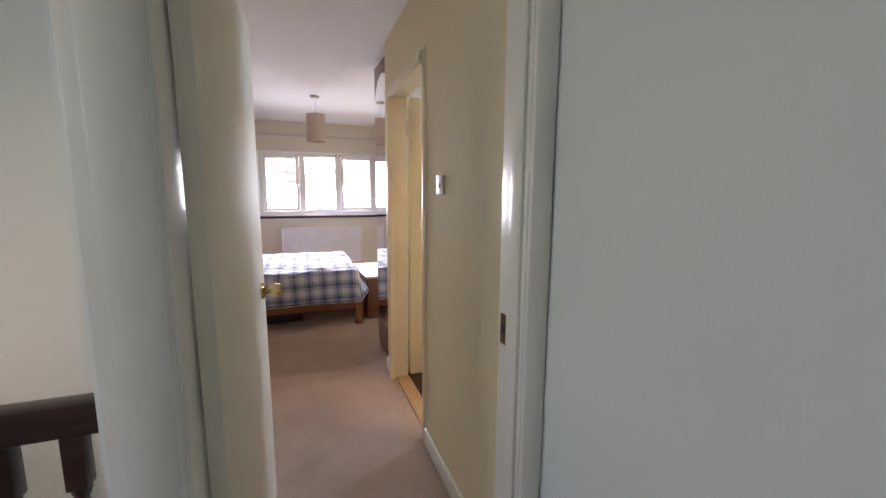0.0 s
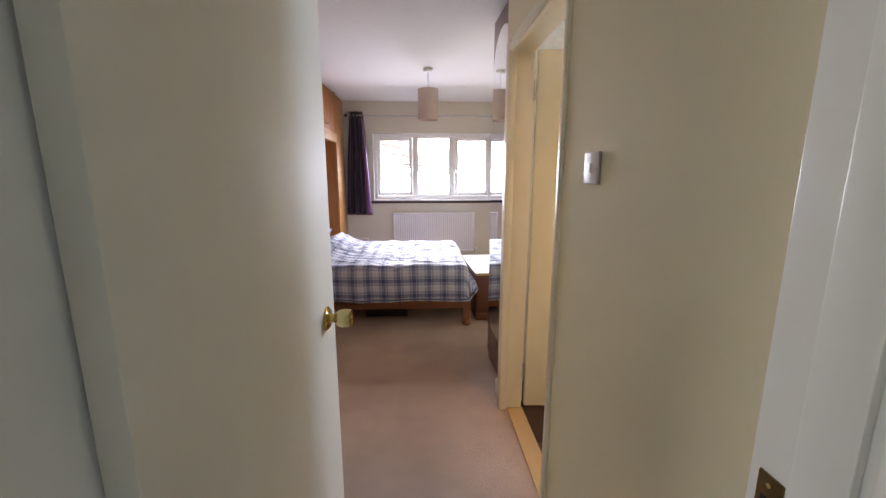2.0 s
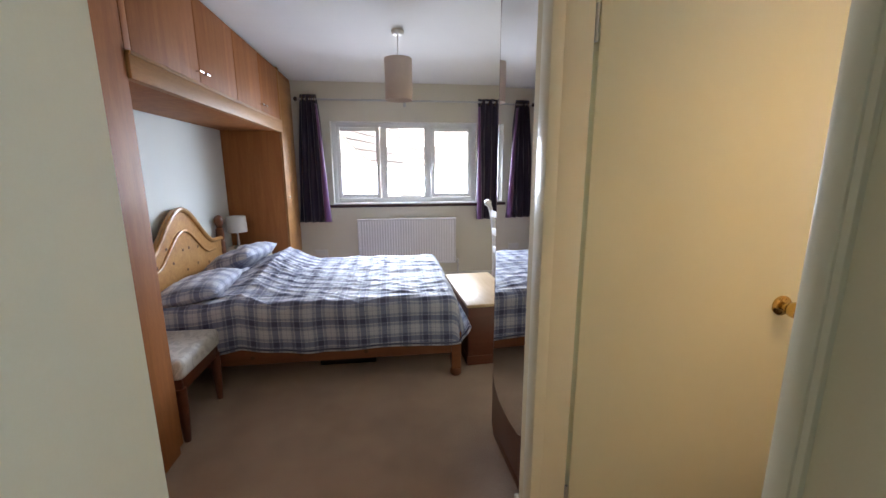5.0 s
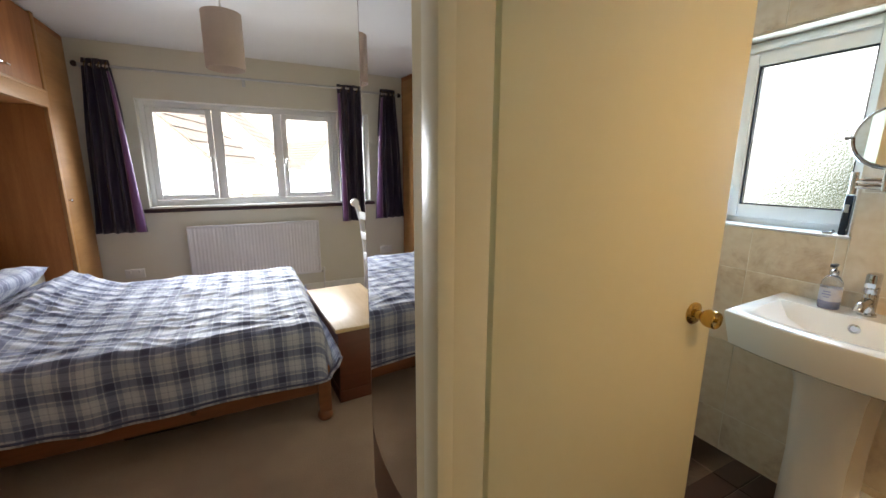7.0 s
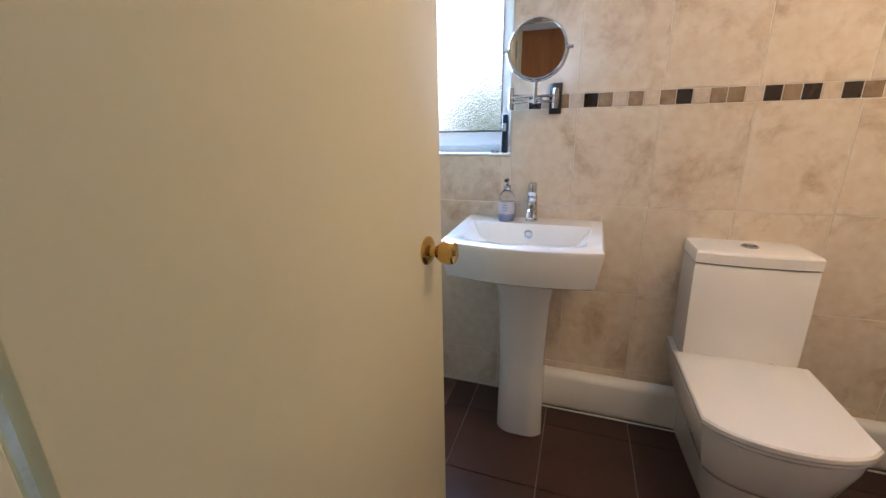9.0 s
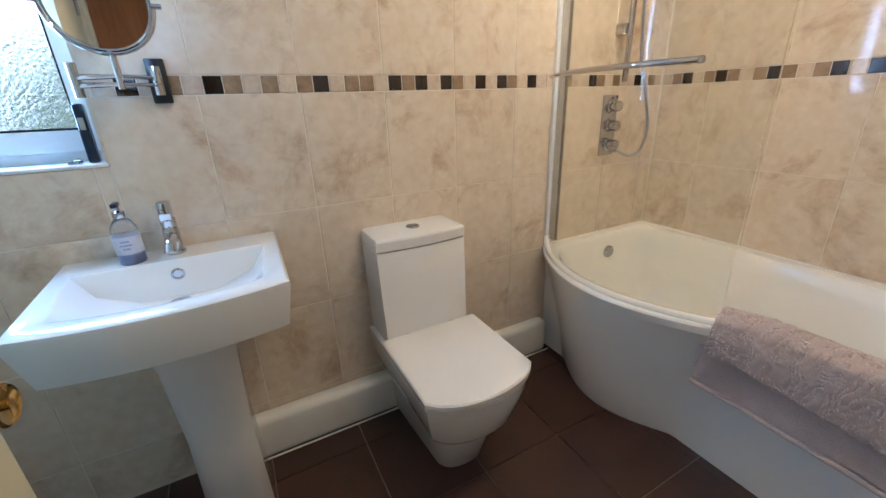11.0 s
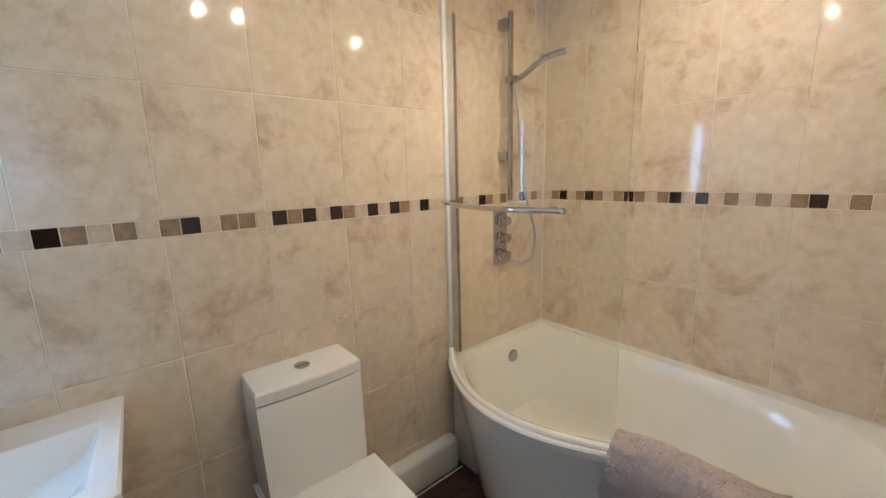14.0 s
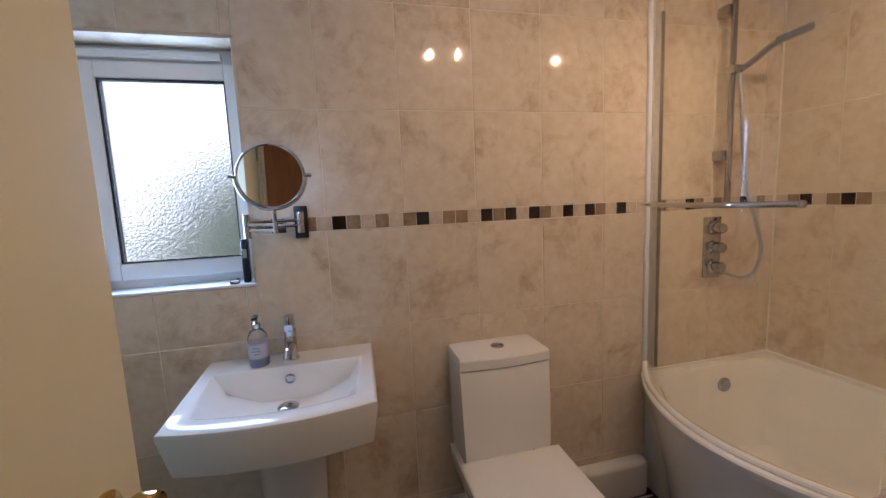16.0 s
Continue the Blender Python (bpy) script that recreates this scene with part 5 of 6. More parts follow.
def front_strip(levels):
    """Bath panel: rows of the front outline at several heights."""
    bm = bmesh.new()
    rows = []
    for z, off, amp, a, b in levels:
        rows.append([bm.verts.new((X0 + (X1 - X0) * k / 80, YF + off + bulge(X0 + (X1 - X0) * k / 80, amp, a, b, 1.0), z)) for k in range(81)])
    for r0, r1 in zip(rows, rows[1:]):
        for k in range(80):
            bm.faces.new((r0[k], r0[k + 1], r1[k + 1], r1[k]))
    back = [bm.verts.new((X0 + (X1 - X0) * k / 80, 1.50, rows[0][0].co.z)) for k in range(81)]
    for k in range(80):
        bm.faces.new((back[k], back[k + 1], rows[0][k + 1], rows[0][k]))
    bmesh.ops.recalc_face_normals(bm, faces=bm.faces)
    return bm


part("panel", front_strip([(0.0, -0.004, 0.115, 1.99, 2.56), (0.02, -0.002, 0.120, 1.985, 2.57), (0.20, -0.002, 0.138, 1.95, 2.62), (0.40, 0.0, 0.170, 1.87, 2.70), (0.50, 0.002, 0.190, 1.82, 2.73), (0.526, 0.004, 0.194, 1.80, 2.735)]), ACRYLIC, bath, "curved white bath panel")
bm = bmesh.new()
pts = [(x, YF - 0.006 + bulge(x, 0.188, A, B), RIM + 0.006 + 0.045 * max(0, (x - 2.60) / 0.125) ** 2) for x in [1.86 + (2.715 - 1.86) * k / 40 for k in range(41)]]
tube(pts, 0.014, 10, bm)
part("rim_upstand", bm, ACRYLIC, bath, "raised rim that carries the screen")
part("overflow", lathe([(0.032, 0), (0.032, -0.008), (0.026, -0.014), (0.02, -0.012), (0.004, -0.013)], 26, "x", (2.637, 1.272, 0.482)), CHROME, bath, "round chrome overflow")
part("bath_waste", lathe([(0.035, 0.154), (0.035, 0.16), (0.02, 0.163), (0.003, 0.164)], 24, "z", (2.36, 1.28, 0)), CHROME, bath)
part("sealant", boxes((X0, X1, BY0 - 0.001, BY0 + 0.010, RIM - 0.004, RIM + 0.007), (BX1 - 0.010, BX1 + 0.001, BY0 + 0.010, 1.60, RIM - 0.004, RIM + 0.007), (BX0 - 0.001, BX0 + 0.014, BY0 + 0.010, 1.60, RIM - 0.004, RIM + 0.007), r=0.003), PLASTIC, bath)

# ---- glass screen ----
scr = thing("bath_screen", "curved clear glass bath screen with a chrome towel rail", "shower screen")
part("wall_strip", boxes((BX1 - 0.016, BX1 - 0.001, 1.612, 1.636, RIM - 0.03, 2.34), r=0.004), UPVC, scr, "white wall strip")
part("profile", boxes((BX1 - 0.046, BX1 - 0.004, 1.590, 1.610, RIM + 0.035, 2.07), r=0.003), STEEL, scr, "satin steel wall profile")
part("profile_seal", boxes((BX1 - 0.050, BX1 - 0.0462, 1.592, 1.607, RIM + 0.035, 2.068), r=0.001), BLACK, scr, "thin dark seal strip")


def screen_line(x, off=0.0):
    return 1.595 + bulge(x, 0.193, 1.80, 2.735) + off


bm = bmesh.new()
NX = 40
front_rows, back_rows = [], []
for k in range(NX + 1):
    x = 2.690 - (2.690 - 1.895) * k / NX
    f = (2.690 - x) / (2.690 - 1.895)
    top = 2.10 + 0.10 * math.sin(min(1, f * 2.2) * math.pi / 2) - 0.55 * max(0, f - 0.86) ** 1.5
    for rows, off in ((front_rows, 0.003), (back_rows, -0.003)):
        rows.append([bm.verts.new((x, screen_line(x, off), z)) for z in (RIM + 0.018, 0.8, 1.2, 1.6, 1.95, top)])
for k in range(NX):
    for j in range(5):
        bm.faces.new((front_rows[k][j], front_rows[k + 1][j], front_rows[k + 1][j + 1], front_rows[k][j + 1]))
        bm.faces.new((back_rows[k][j], back_rows[k][j + 1], back_rows[k + 1][j + 1], back_rows[k + 1][j]))
    bm.faces.new((front_rows[k][5], front_rows[k + 1][5], back_rows[k + 1][5], back_rows[k][5]))
    bm.faces.new((front_rows[k][0], back_rows[k][0], back_rows[k + 1][0], front_rows[k + 1][0]))
for k in (0, NX):
    for j in range(5):
        bm.faces.new((front_rows[k][j], front_rows[k][j + 1], back_rows[k][j + 1], back_rows[k][j]))
bmesh.ops.recalc_face_normals(bm, faces=bm.faces)
gl = part("glass", bm, SCREENGLASS, scr)
gl.visible_shadow = False
bm = bmesh.new()
tube([(x, screen_line(x), RIM + 0.014) for x in [2.685 - (2.685 - 1.895) * k / 40 for k in range(41)]], 0.0075, 8, bm)
part("bottom_seal", bm, mat("clear_seal_strip", (0.58, 0.49, 0.30), 0.35, scale=5, fine=60), scr)
rail = [(x, screen_line(x) + 0.050, 1.314) for x in [2.655 - (2.655 - 2.025) * k / 24 for k in range(25)]]
tr = part("towel_rail", tube(rail, 0.0085, 12), CHROME, scr, "chrome towel rail")
for k in (3, 22):
    x, y, z = rail[k]
    part("rail_fixing", tube([(x, y, z), (x, screen_line(x) - 0.012, z)], 0.008, 10), CHROME, tr)
part("rail_cap", lathe([(0.0095, 0.006), (0.0105, 0), (0.0095, -0.008), (0.002, -0.01)], 12, "x", (2.027, rail[24][1], 1.314)), CHROME, tr)

# ---- shower fittings on the tap wall ----
sh = thing("shower_rail_set", "chrome square shower riser rail with hand shower and hose", "shower")
SY = 1.262
part("riser_rail", box(2.660, 2.674, SY - 0.013, SY + 0.013, 1.29, 2.145, 0.004), CHROME, sh)
for z in (2.095, 1.505):
    part("wall_bracket", box(2.672, BX1 - 0.0005, SY - 0.02, SY + 0.028, z - 0.022, z + 0.022, 0.004), CHROME, sh)
sl = part("slider", box(2.635, 2.685, SY - 0.022, SY + 0.022, 1.835, 1.868, 0.006), CHROME, sh)
bm = bmesh.new()
tube([(2.640, SY - 0.012, 1.846), (2.60, SY - 0.032, 1.873), (2.56, SY - 0.052, 1.906), (2.53, SY - 0.07, 1.925)], 0.0125, 12, bm)
hs = part("hand_shower", bm, CHROME, sh, "slim chrome hand shower")
bm = box(-0.055, 0.055, -0.024, 0.024, -0.010, 0.010, 0.005, 3)
bm.transform(Matrix.Translation((2.498, SY - 0.092, 1.936)) @ Matrix.Rotation(radians(35), 4, "Z") @ Matrix.Rotation(radians(14), 4, "Y"))
part("shower_head", bm, CHROME, hs)
knots = [Vector(p) for p in ((2.648, 1.245, 1.835), (2.640, 1.235, 1.72), (2.640, 1.222, 1.55), (2.645, 1.190, 1.375), (2.650, 1.118, 1.215), (2.655, 1.070, 1.085), (2.660, 1.092, 0.985), (2.668, 1.160, 0.956), (2.690, 1.238, 0.985))]
ends = [2 * knots[0] - knots[1]] + knots + [2 * knots[-1] - knots[-2]]
hose = []
for p0, p1, p2, p3 in zip(ends, ends[1:], ends[2:], ends[3:]):
    for f in (0.0, 0.2, 0.4, 0.6, 0.8):
        hose.append(0.5 * (2 * p1 + (p2 - p0) * f + (2 * p0 - 5 * p1 + 4 * p2 - p3) * f * f + (3 * p1 - p0 - 3 * p2 + p3) * f ** 3))
hose.append(knots[-1])
part("hose", tube(hose, 0.0075, 10), STEEL, sh, "ribbed metal hose")
va = thing("shower_valve", "chrome shower valve plate with three round controls", "shower valve")
VY = 1.276
part("plate", box(BX1 - 0.010, BX1 - 0.0005, VY - 0.047, VY + 0.047, 0.962, 1.238, 0.003), CHROME, va)
for z in (1.188, 1.102, 1.014):
    k = part("control", lathe([(0.031, 0), (0.031, -0.006), (0.024, -0.012), (0.024, -0.045), (0.021, -0.05), (0.002, -0.051)], 24, "x", (BX1 - 0.010, VY - 0.004, z)), CHROME, va)
    part("control_lever", box(BX1 - 0.052, BX1 - 0.038, VY - 0.034, VY + 0.014, z - 0.006, z + 0.006, 0.003), CHROME, k)
part("hose_outlet", lathe([(0.012, 0), (0.012, -0.02), (0.009, -0.03)], 14, "x", (BX1 - 0.010, VY - 0.038, 0.985)), CHROME, va)

# ---- shaving mirror ----
sm = thing("shaving_mirror", "round chrome shaving mirror on a folding wall arm", "mirror")
part("wall_plate", box(BX1 - 0.016, BX1 - 0.0005, 3.006, 3.050, 1.255, 1.365, 0.004), BLACK, sm, "dark wall plate with chrome hinge")
part("plate_hinge", lathe([(0.011, 1.275), (0.012, 1.28), (0.012, 1.34), (0.011, 1.345)], 16, "z", (2.698, 3.028, 0)), CHROME, sm)
bm = bmesh.new()
for z in (1.30, 1.318):
    tube([(2.698, 3.028, z), (2.665, 3.09, z), (2.62, 3.175, z)], 0.005, 8, bm)
part("arm", bm, CHROME, sm)
part("arm_joint", lathe([(0.010, 1.27), (0.010, 1.345)], 14, "z", (2.62, 3.178, 0)), CHROME, sm)
bm = bmesh.new()
for z in (1.295, 1.312):
    tube([(2.62, 3.178, z), (2.585, 3.13, z), (2.555, 3.088, z)], 0.005, 8, bm)
part("second_arm", bm, CHROME, sm)
part("stem", tube([(2.553, 3.085, 1.285), (2.553, 3.085, 1.362)], 0.007, 10), CHROME, sm)
MC, MR = Vector((2.553, 3.085, 1.455)), 0.092
nrm = Vector((-0.99, -0.032, 0.03)).normalized()
side = nrm.cross(Vector((0, 0, 1))).normalized()
upv = side.cross(nrm).normalized()
bm = bmesh.new()
tube([MC + (MR + 0.006) * (math.cos(t) * side + math.sin(t) * upv) for t in [math.pi + math.pi * k / 24 for k in range(25)]], 0.0045, 8, bm)
part("yoke", bm, CHROME, sm)
bm = bmesh.new()
tube([MC + MR * (math.cos(t) * side + math.sin(t) * upv) for t in [2 * math.pi * k / 48 for k in range(49)]], 0.005, 8, bm)
part("rim", bm, CHROME, sm)
for s, nm in ((1, "mirror_face"), (-1, "mirror_back")):
    bm = bmesh.new()
    ring = [bm.verts.new(MC + s * 0.003 * nrm + (MR - 0.001) * (math.cos(2 * math.pi * k / 48) * side + math.sin(2 * math.pi * k / 48) * upv)) for k in range(48)]
    back = [bm.verts.new(MC + s * 0.0004 * nrm + (MR - 0.001) * (math.cos(2 * math.pi * k / 48) * side + math.sin(2 * math.pi * k / 48) * upv)) for k in range(48)]
    bm.faces.new(ring if s > 0 else ring[::-1])
    for k in range(48):
        bm.faces.new((ring[k], ring[(k + 1) % 48], back[(k + 1) % 48], back[k]))
    bmesh.ops.recalc_face_normals(bm, faces=bm.faces)
    part(nm, bm, MIRROR, sm, smooth=False)
for s in (1, -1):
    part("pivot_knob", tube([MC + s * (MR + 0.002) * side, MC + s * (MR + 0.022) * side], 0.006, 10), CHROME, sm)

# ---- towel over the bath edge ----
def towel():
    bm = bmesh.new()
    nu, nv = 190, 130
    rows = []
    for i in range(nu + 1):
        u = i / nu
        x = 1.900 - 0.590 * u
        row = []
        for j in range(nv + 1):
            v = -0.10 + (0.325 + 0.06 * u) * j / nv
            front = YF + 0.026 + 0.4 * bulge(x, 0.198, A, B)
            skew = 0.05 * u - 0.02
            w = v + skew * 0.4
            y_in, r = front - 0.075, 0.026
            # inner hang, over the rim, outer hang
            if w < 0:
                y, z = y_in - r * 0.2, RIM + 0.012 + w * (0.2 + 0.65 * (1 - u))
                y += w * 1.5 * u ** 1.5
            elif w < 0.11:
                f = w / 0.11
                y, z = y_in + (front + 0.012 - y_in) * f, RIM + 0.018 + 0.018 * math.sin(f * math.pi)
            else:
                d = w - 0.11
                y, z = front + 0.014 + 0.030 * min(1, d / 0.05) * (0.4 + 0.2 * math.sin(u * 7)), RIM + 0.016 - d
            nz = noise.fractal(Vector((u * 9, v * 16, 4.0)), 0.8, 2.2, 4)
            q = noise.noise(Vector((u * 14, v * 16, 3.0)))
            rg = (1 - abs(noise.noise(Vector((u * 26 + 2 * q, v * 24 - 2 * q, 9.0))))) ** 8
            k = 0.0015 * nz + 0.0048 * rg
            row.append(bm.verts.new((x + 0.004 * nz, y + (k if w > 0.1 else 0), z + (k if w <= 0.12 else 0.25 * k))))
        rows.append(row)
    for a, b in zip(rows, rows[1:]):
        for j in range(nv):
            bm.faces.new((a[j], a[j + 1], b[j + 1], b[j]))
    bmesh.ops.recalc_face_normals(bm, faces=bm.faces)
    return bm


tw = thing("bath_mat", "taupe embossed terry bath mat hung over the bath edge", "bath mat")
ob = part("cloth", towel(), TOWEL, tw)
ob.modifiers.new("thickness", "SOLIDIFY").thickness = 0.010
bm = bmesh.new()
nu = 60
rows = []
for i in range(nu + 1):
    u = i / nu
    x = 1.930 - 0.600 * u
    front = YF + 0.020 + bulge(x, 0.065, A, B)
    rows.append([bm.verts.new((x + 0.004 * math.sin(j), front + 0.018 * j / 12 + 0.004 * math.sin(u * 9 + j * 0.4), 0.53 - (0.195 + 0.008 * math.sin(u * 6) + 0.05 * u) * j / 12 - 0.01 * u)) for j in range(13)])
for a, b in zip(rows, rows[1:]):
    for j in range(12):
        bm.faces.new((a[j], a[j + 1], b[j + 1], b[j]))
ob = part("under_fold", bm, TOWEL, tw)
ob.modifiers.new("thickness", "SOLIDIFY").thickness = 0.009
bm = bmesh.new()
tube([(1.930 - 0.600 * i / 30, YF + 0.043 + bulge(1.930 - 0.600 * i / 30, 0.065, A, B), 0.335 - 0.008 * math.sin(6 * i / 30) - 0.06 * i / 30) for i in range(31)], 0.008, 8, bm)
part("hem", bm, TOWEL, tw)

# ---- ceiling spotlight bar (seen only as bright points in the glossy tiles) ----
sb = thing("spotlight_bar", "white ceiling spotlight bar with lit halogen heads", "ceiling light")
part("bar", box(1.76, 1.80, 1.40, 2.42, CEILING - 0.030, CEILING - 0.0005, 0.006), PLASTIC, sb)
for sx, sy in SPOTS:
    h = part("spot_head", lathe([(0.010, CEILING - 0.03), (0.010, 2.300), (0.030, 2.296), (0.034, 2.26), (0.036, 2.245), (0.033, 2.245), (0.030, 2.262)], 20, "z", (sx, sy, 0)), CHROME, sb)
    part("bulb_face", lathe([(0.013, 2.262), (0.013, 2.256), (0.003, 2.254)], 20, "z", (sx, sy, 0)), GLOW, h, "lit bulb face")

# ---- tiles on the bathroom walls and floor ----
TW, GAP = 0.2775, 0.003


def tile_mesh(name, w, h, t, material, c=0.0015):
    """Chamfered tile: local x across, z up, face towards -y, back at y = 0."""
    bm = bmesh.new()
    a = [bm.verts.new((sx * w / 2, 0, sz * h / 2)) for sx, sz in ((-1, -1), (1, -1), (1, 1), (-1, 1))]
    b = [bm.verts.new((sx * w / 2, -t + c, sz * h / 2)) for sx, sz in ((-1, -1), (1, -1), (1, 1), (-1, 1))]
    d = [bm.verts.new((sx * (w / 2 - c), -t, sz * (h / 2 - c))) for sx, sz in ((-1, -1), (1, -1), (1, 1), (-1, 1))]
    for p, q in ((a, b), (b, d)):
        for i in range(4):
            bm.faces.new((p[i], p[(i + 1) % 4], q[(i + 1) % 4], q[i]))
    bm.faces.new(d)
    bmesh.ops.recalc_face_normals(bm, faces=bm.faces)
    return mesh_of(name, bm, material)


MESHES = {}


def lay(parent, name, u0, u1, z0, z1, place, material, t=0.0105):
    """One tile between u0..u1 and z0..z1 on a wall; place(u, z) gives its pose."""
    w, h = u1 - u0 - GAP, z1 - z0 - GAP
    if w < 0.008 or h < 0.008:
        return
    key = (name, round(w, 3), round(h, 3), material.name)
    if key not in MESHES:
        MESHES[key] = tile_mesh(name, w, h, t, material)
    ob = new(name, MESHES[key])
    ob.matrix_world = place((u0 + u1) / 2, (z0 + z1) / 2)
    ob.parent = parent


STRIP_Z = (1.2745, 1.3255)
ROWS_Z = [(0.0, 0.197), (0.197, 0.554), (0.554, 0.911), (0.911, STRIP_Z[0]), (STRIP_Z[1], 1.687), (1.687, 2.045), (2.045, CEILING)]
EAST_STRIP = "LTLDTLTLTDLTTLDTDLDTLDLDTLDLLDTLLDTLTLLD"
SOUTH_STRIP = "LTDLTDTLTDTLTDLDLTLTLTDLTLDTDLTL"
KIND = {"T": TILE_TAN, "L": TILE_LIGHT, "D": TILE_DARK}


def tiled_wall(parent, u_lo, u_hi, line, place, strip, strip_start, flip, holes=()):
    """Tiles from u_lo to u_hi with vertical joints through u = line; the mosaic strip starts at strip_start."""
    k0 = math.floor((u_lo - line) / TW)
    for z0, z1 in ROWS_Z:
        k = k0
        while line + k * TW < u_hi:
            a, b = max(u_lo, line + k * TW), min(u_hi, line + (k + 1) * TW)
            k += 1
            pieces = [(a, b, z0, z1)]
            for ha, hb, hz0, hz1 in holes:
                cut = []
                for p, q, r, s in pieces:
                    if q <= ha or p >= hb or s <= hz0 or r >= hz1:
                        cut.append((p, q, r, s))
                        continue
                    if p < ha:
                        cut.append((p, ha, r, s))
                    if q > hb:
                        cut.append((hb, q, r, s))
                    m0, m1 = max(p, ha), min(q, hb)
                    if r < hz0:
                        cut.append((m0, m1, r, hz0))
                    if s > hz1:
                        cut.append((m0, m1, hz1, s))
                pieces = cut
            for p in pieces:
                lay(parent, "tile", *p, place, TILE)
    step = 0.0502
    n = int((u_hi - u_lo) / step) + 2
    k0 = math.floor((u_lo - strip_start) / step)
    for k in range(k0, k0 + n + 1):
        a, b = max(u_lo, strip_start + k * step), min(u_hi, strip_start + (k + 1) * step)
        if b - a < 0.01 or any(ha < (a + b) / 2 < hb and hz0 < 1.3 < hz1 for ha, hb, hz0, hz1 in holes):
            continue
        c = strip[(k if not flip else -k - 1) % len(strip)]
        lay(parent, "mosaic_tile", a, b, *STRIP_Z, place, KIND[c], 0.011)


# the strip's letters run from the window towards the bath on the east wall
tiled_wall(wall_bath_east, BY0, BY1, 2.670, lambda u, z: pose(BX1 + 0.0095, u, z, 0, 0, -90), EAST_STRIP, 2.928 + 3 * 0.0502, True, holes=[(BWY0, BWY1, BWZ0 - 0.004, BWZ1 + 0.004)])
tiled_wall(wall_bath_south, BX0, BX1, 1.931, lambda u, z: pose(u, BY0 - 0.0095, z, 0, 0, 180), SOUTH_STRIP, 2.722, True)
tiled_wall(wall_bath_west, BY0, 2.488, 1.20, lambda u, z: pose(BX0 - 0.0095, u, z, 0, 0, 90), SOUTH_STRIP, 1.0, False)
trim = thing("corner_trim", "white sealant lines in the bathroom corners", "trim", kind="structure")
part("corner_bead", boxes((BX1 - 0.006, BX1 + 0.002, BY0 - 0.002, BY0 + 0.006, RIM, CEILING), r=0.001), GROUT, trim)
part("corner_bead", boxes((BX0 - 0.002, BX0 + 0.006, BY0 - 0.002, BY0 + 0.006, RIM, CEILING), r=0.001), GROUT, trim)
structure("wall_bathroom_north", boxes((1.243, BX1 - 0.001, BY1, BY1 + 0.009, 0, CEILING), (1.2345, 1.2425, 3.46, BY1 + 0.009, 0, CEILING)), TILE, "beige marbled tiled wall behind the open bathroom door")

FT = 0.333
fx = [2.541 + FT * k for k in range(-5, 2)]
fy = [2.981 + FT * k for k in range(-7, 3)]
for x in fx:
    for y in fy:
        x0, x1, y0, y1 = max(x, 1.21), min(x + FT, BX1), max(y, 1.45), min(y + FT, BY1)
        if x1 - x0 < 0.02 or y1 - y0 < 0.02:
            continue
        if x1 > 1.21:
            w, h = x1 - x0 - 0.004, y1 - y0 - 0.004
            key = ("floor", round(w, 3), round(h, 3))
            if key not in MESHES:
                MESHES[key] = tile_mesh("floor_tile", w, h, 0.0065, FLOORTILE, 0.001)
            ob = new("floor_tile", MESHES[key])
            ob.matrix_world = pose((x0 + x1) / 2, (y0 + y1) / 2, -0.0065, -90, 0, 0)
            ob.parent = floor_bath

# ---- outside the windows ----
structure("ground", boxes((-300, 300, -300, 300, -2.9, -2.75)), GROUND, "grey tarmac and ground outside", "ground")


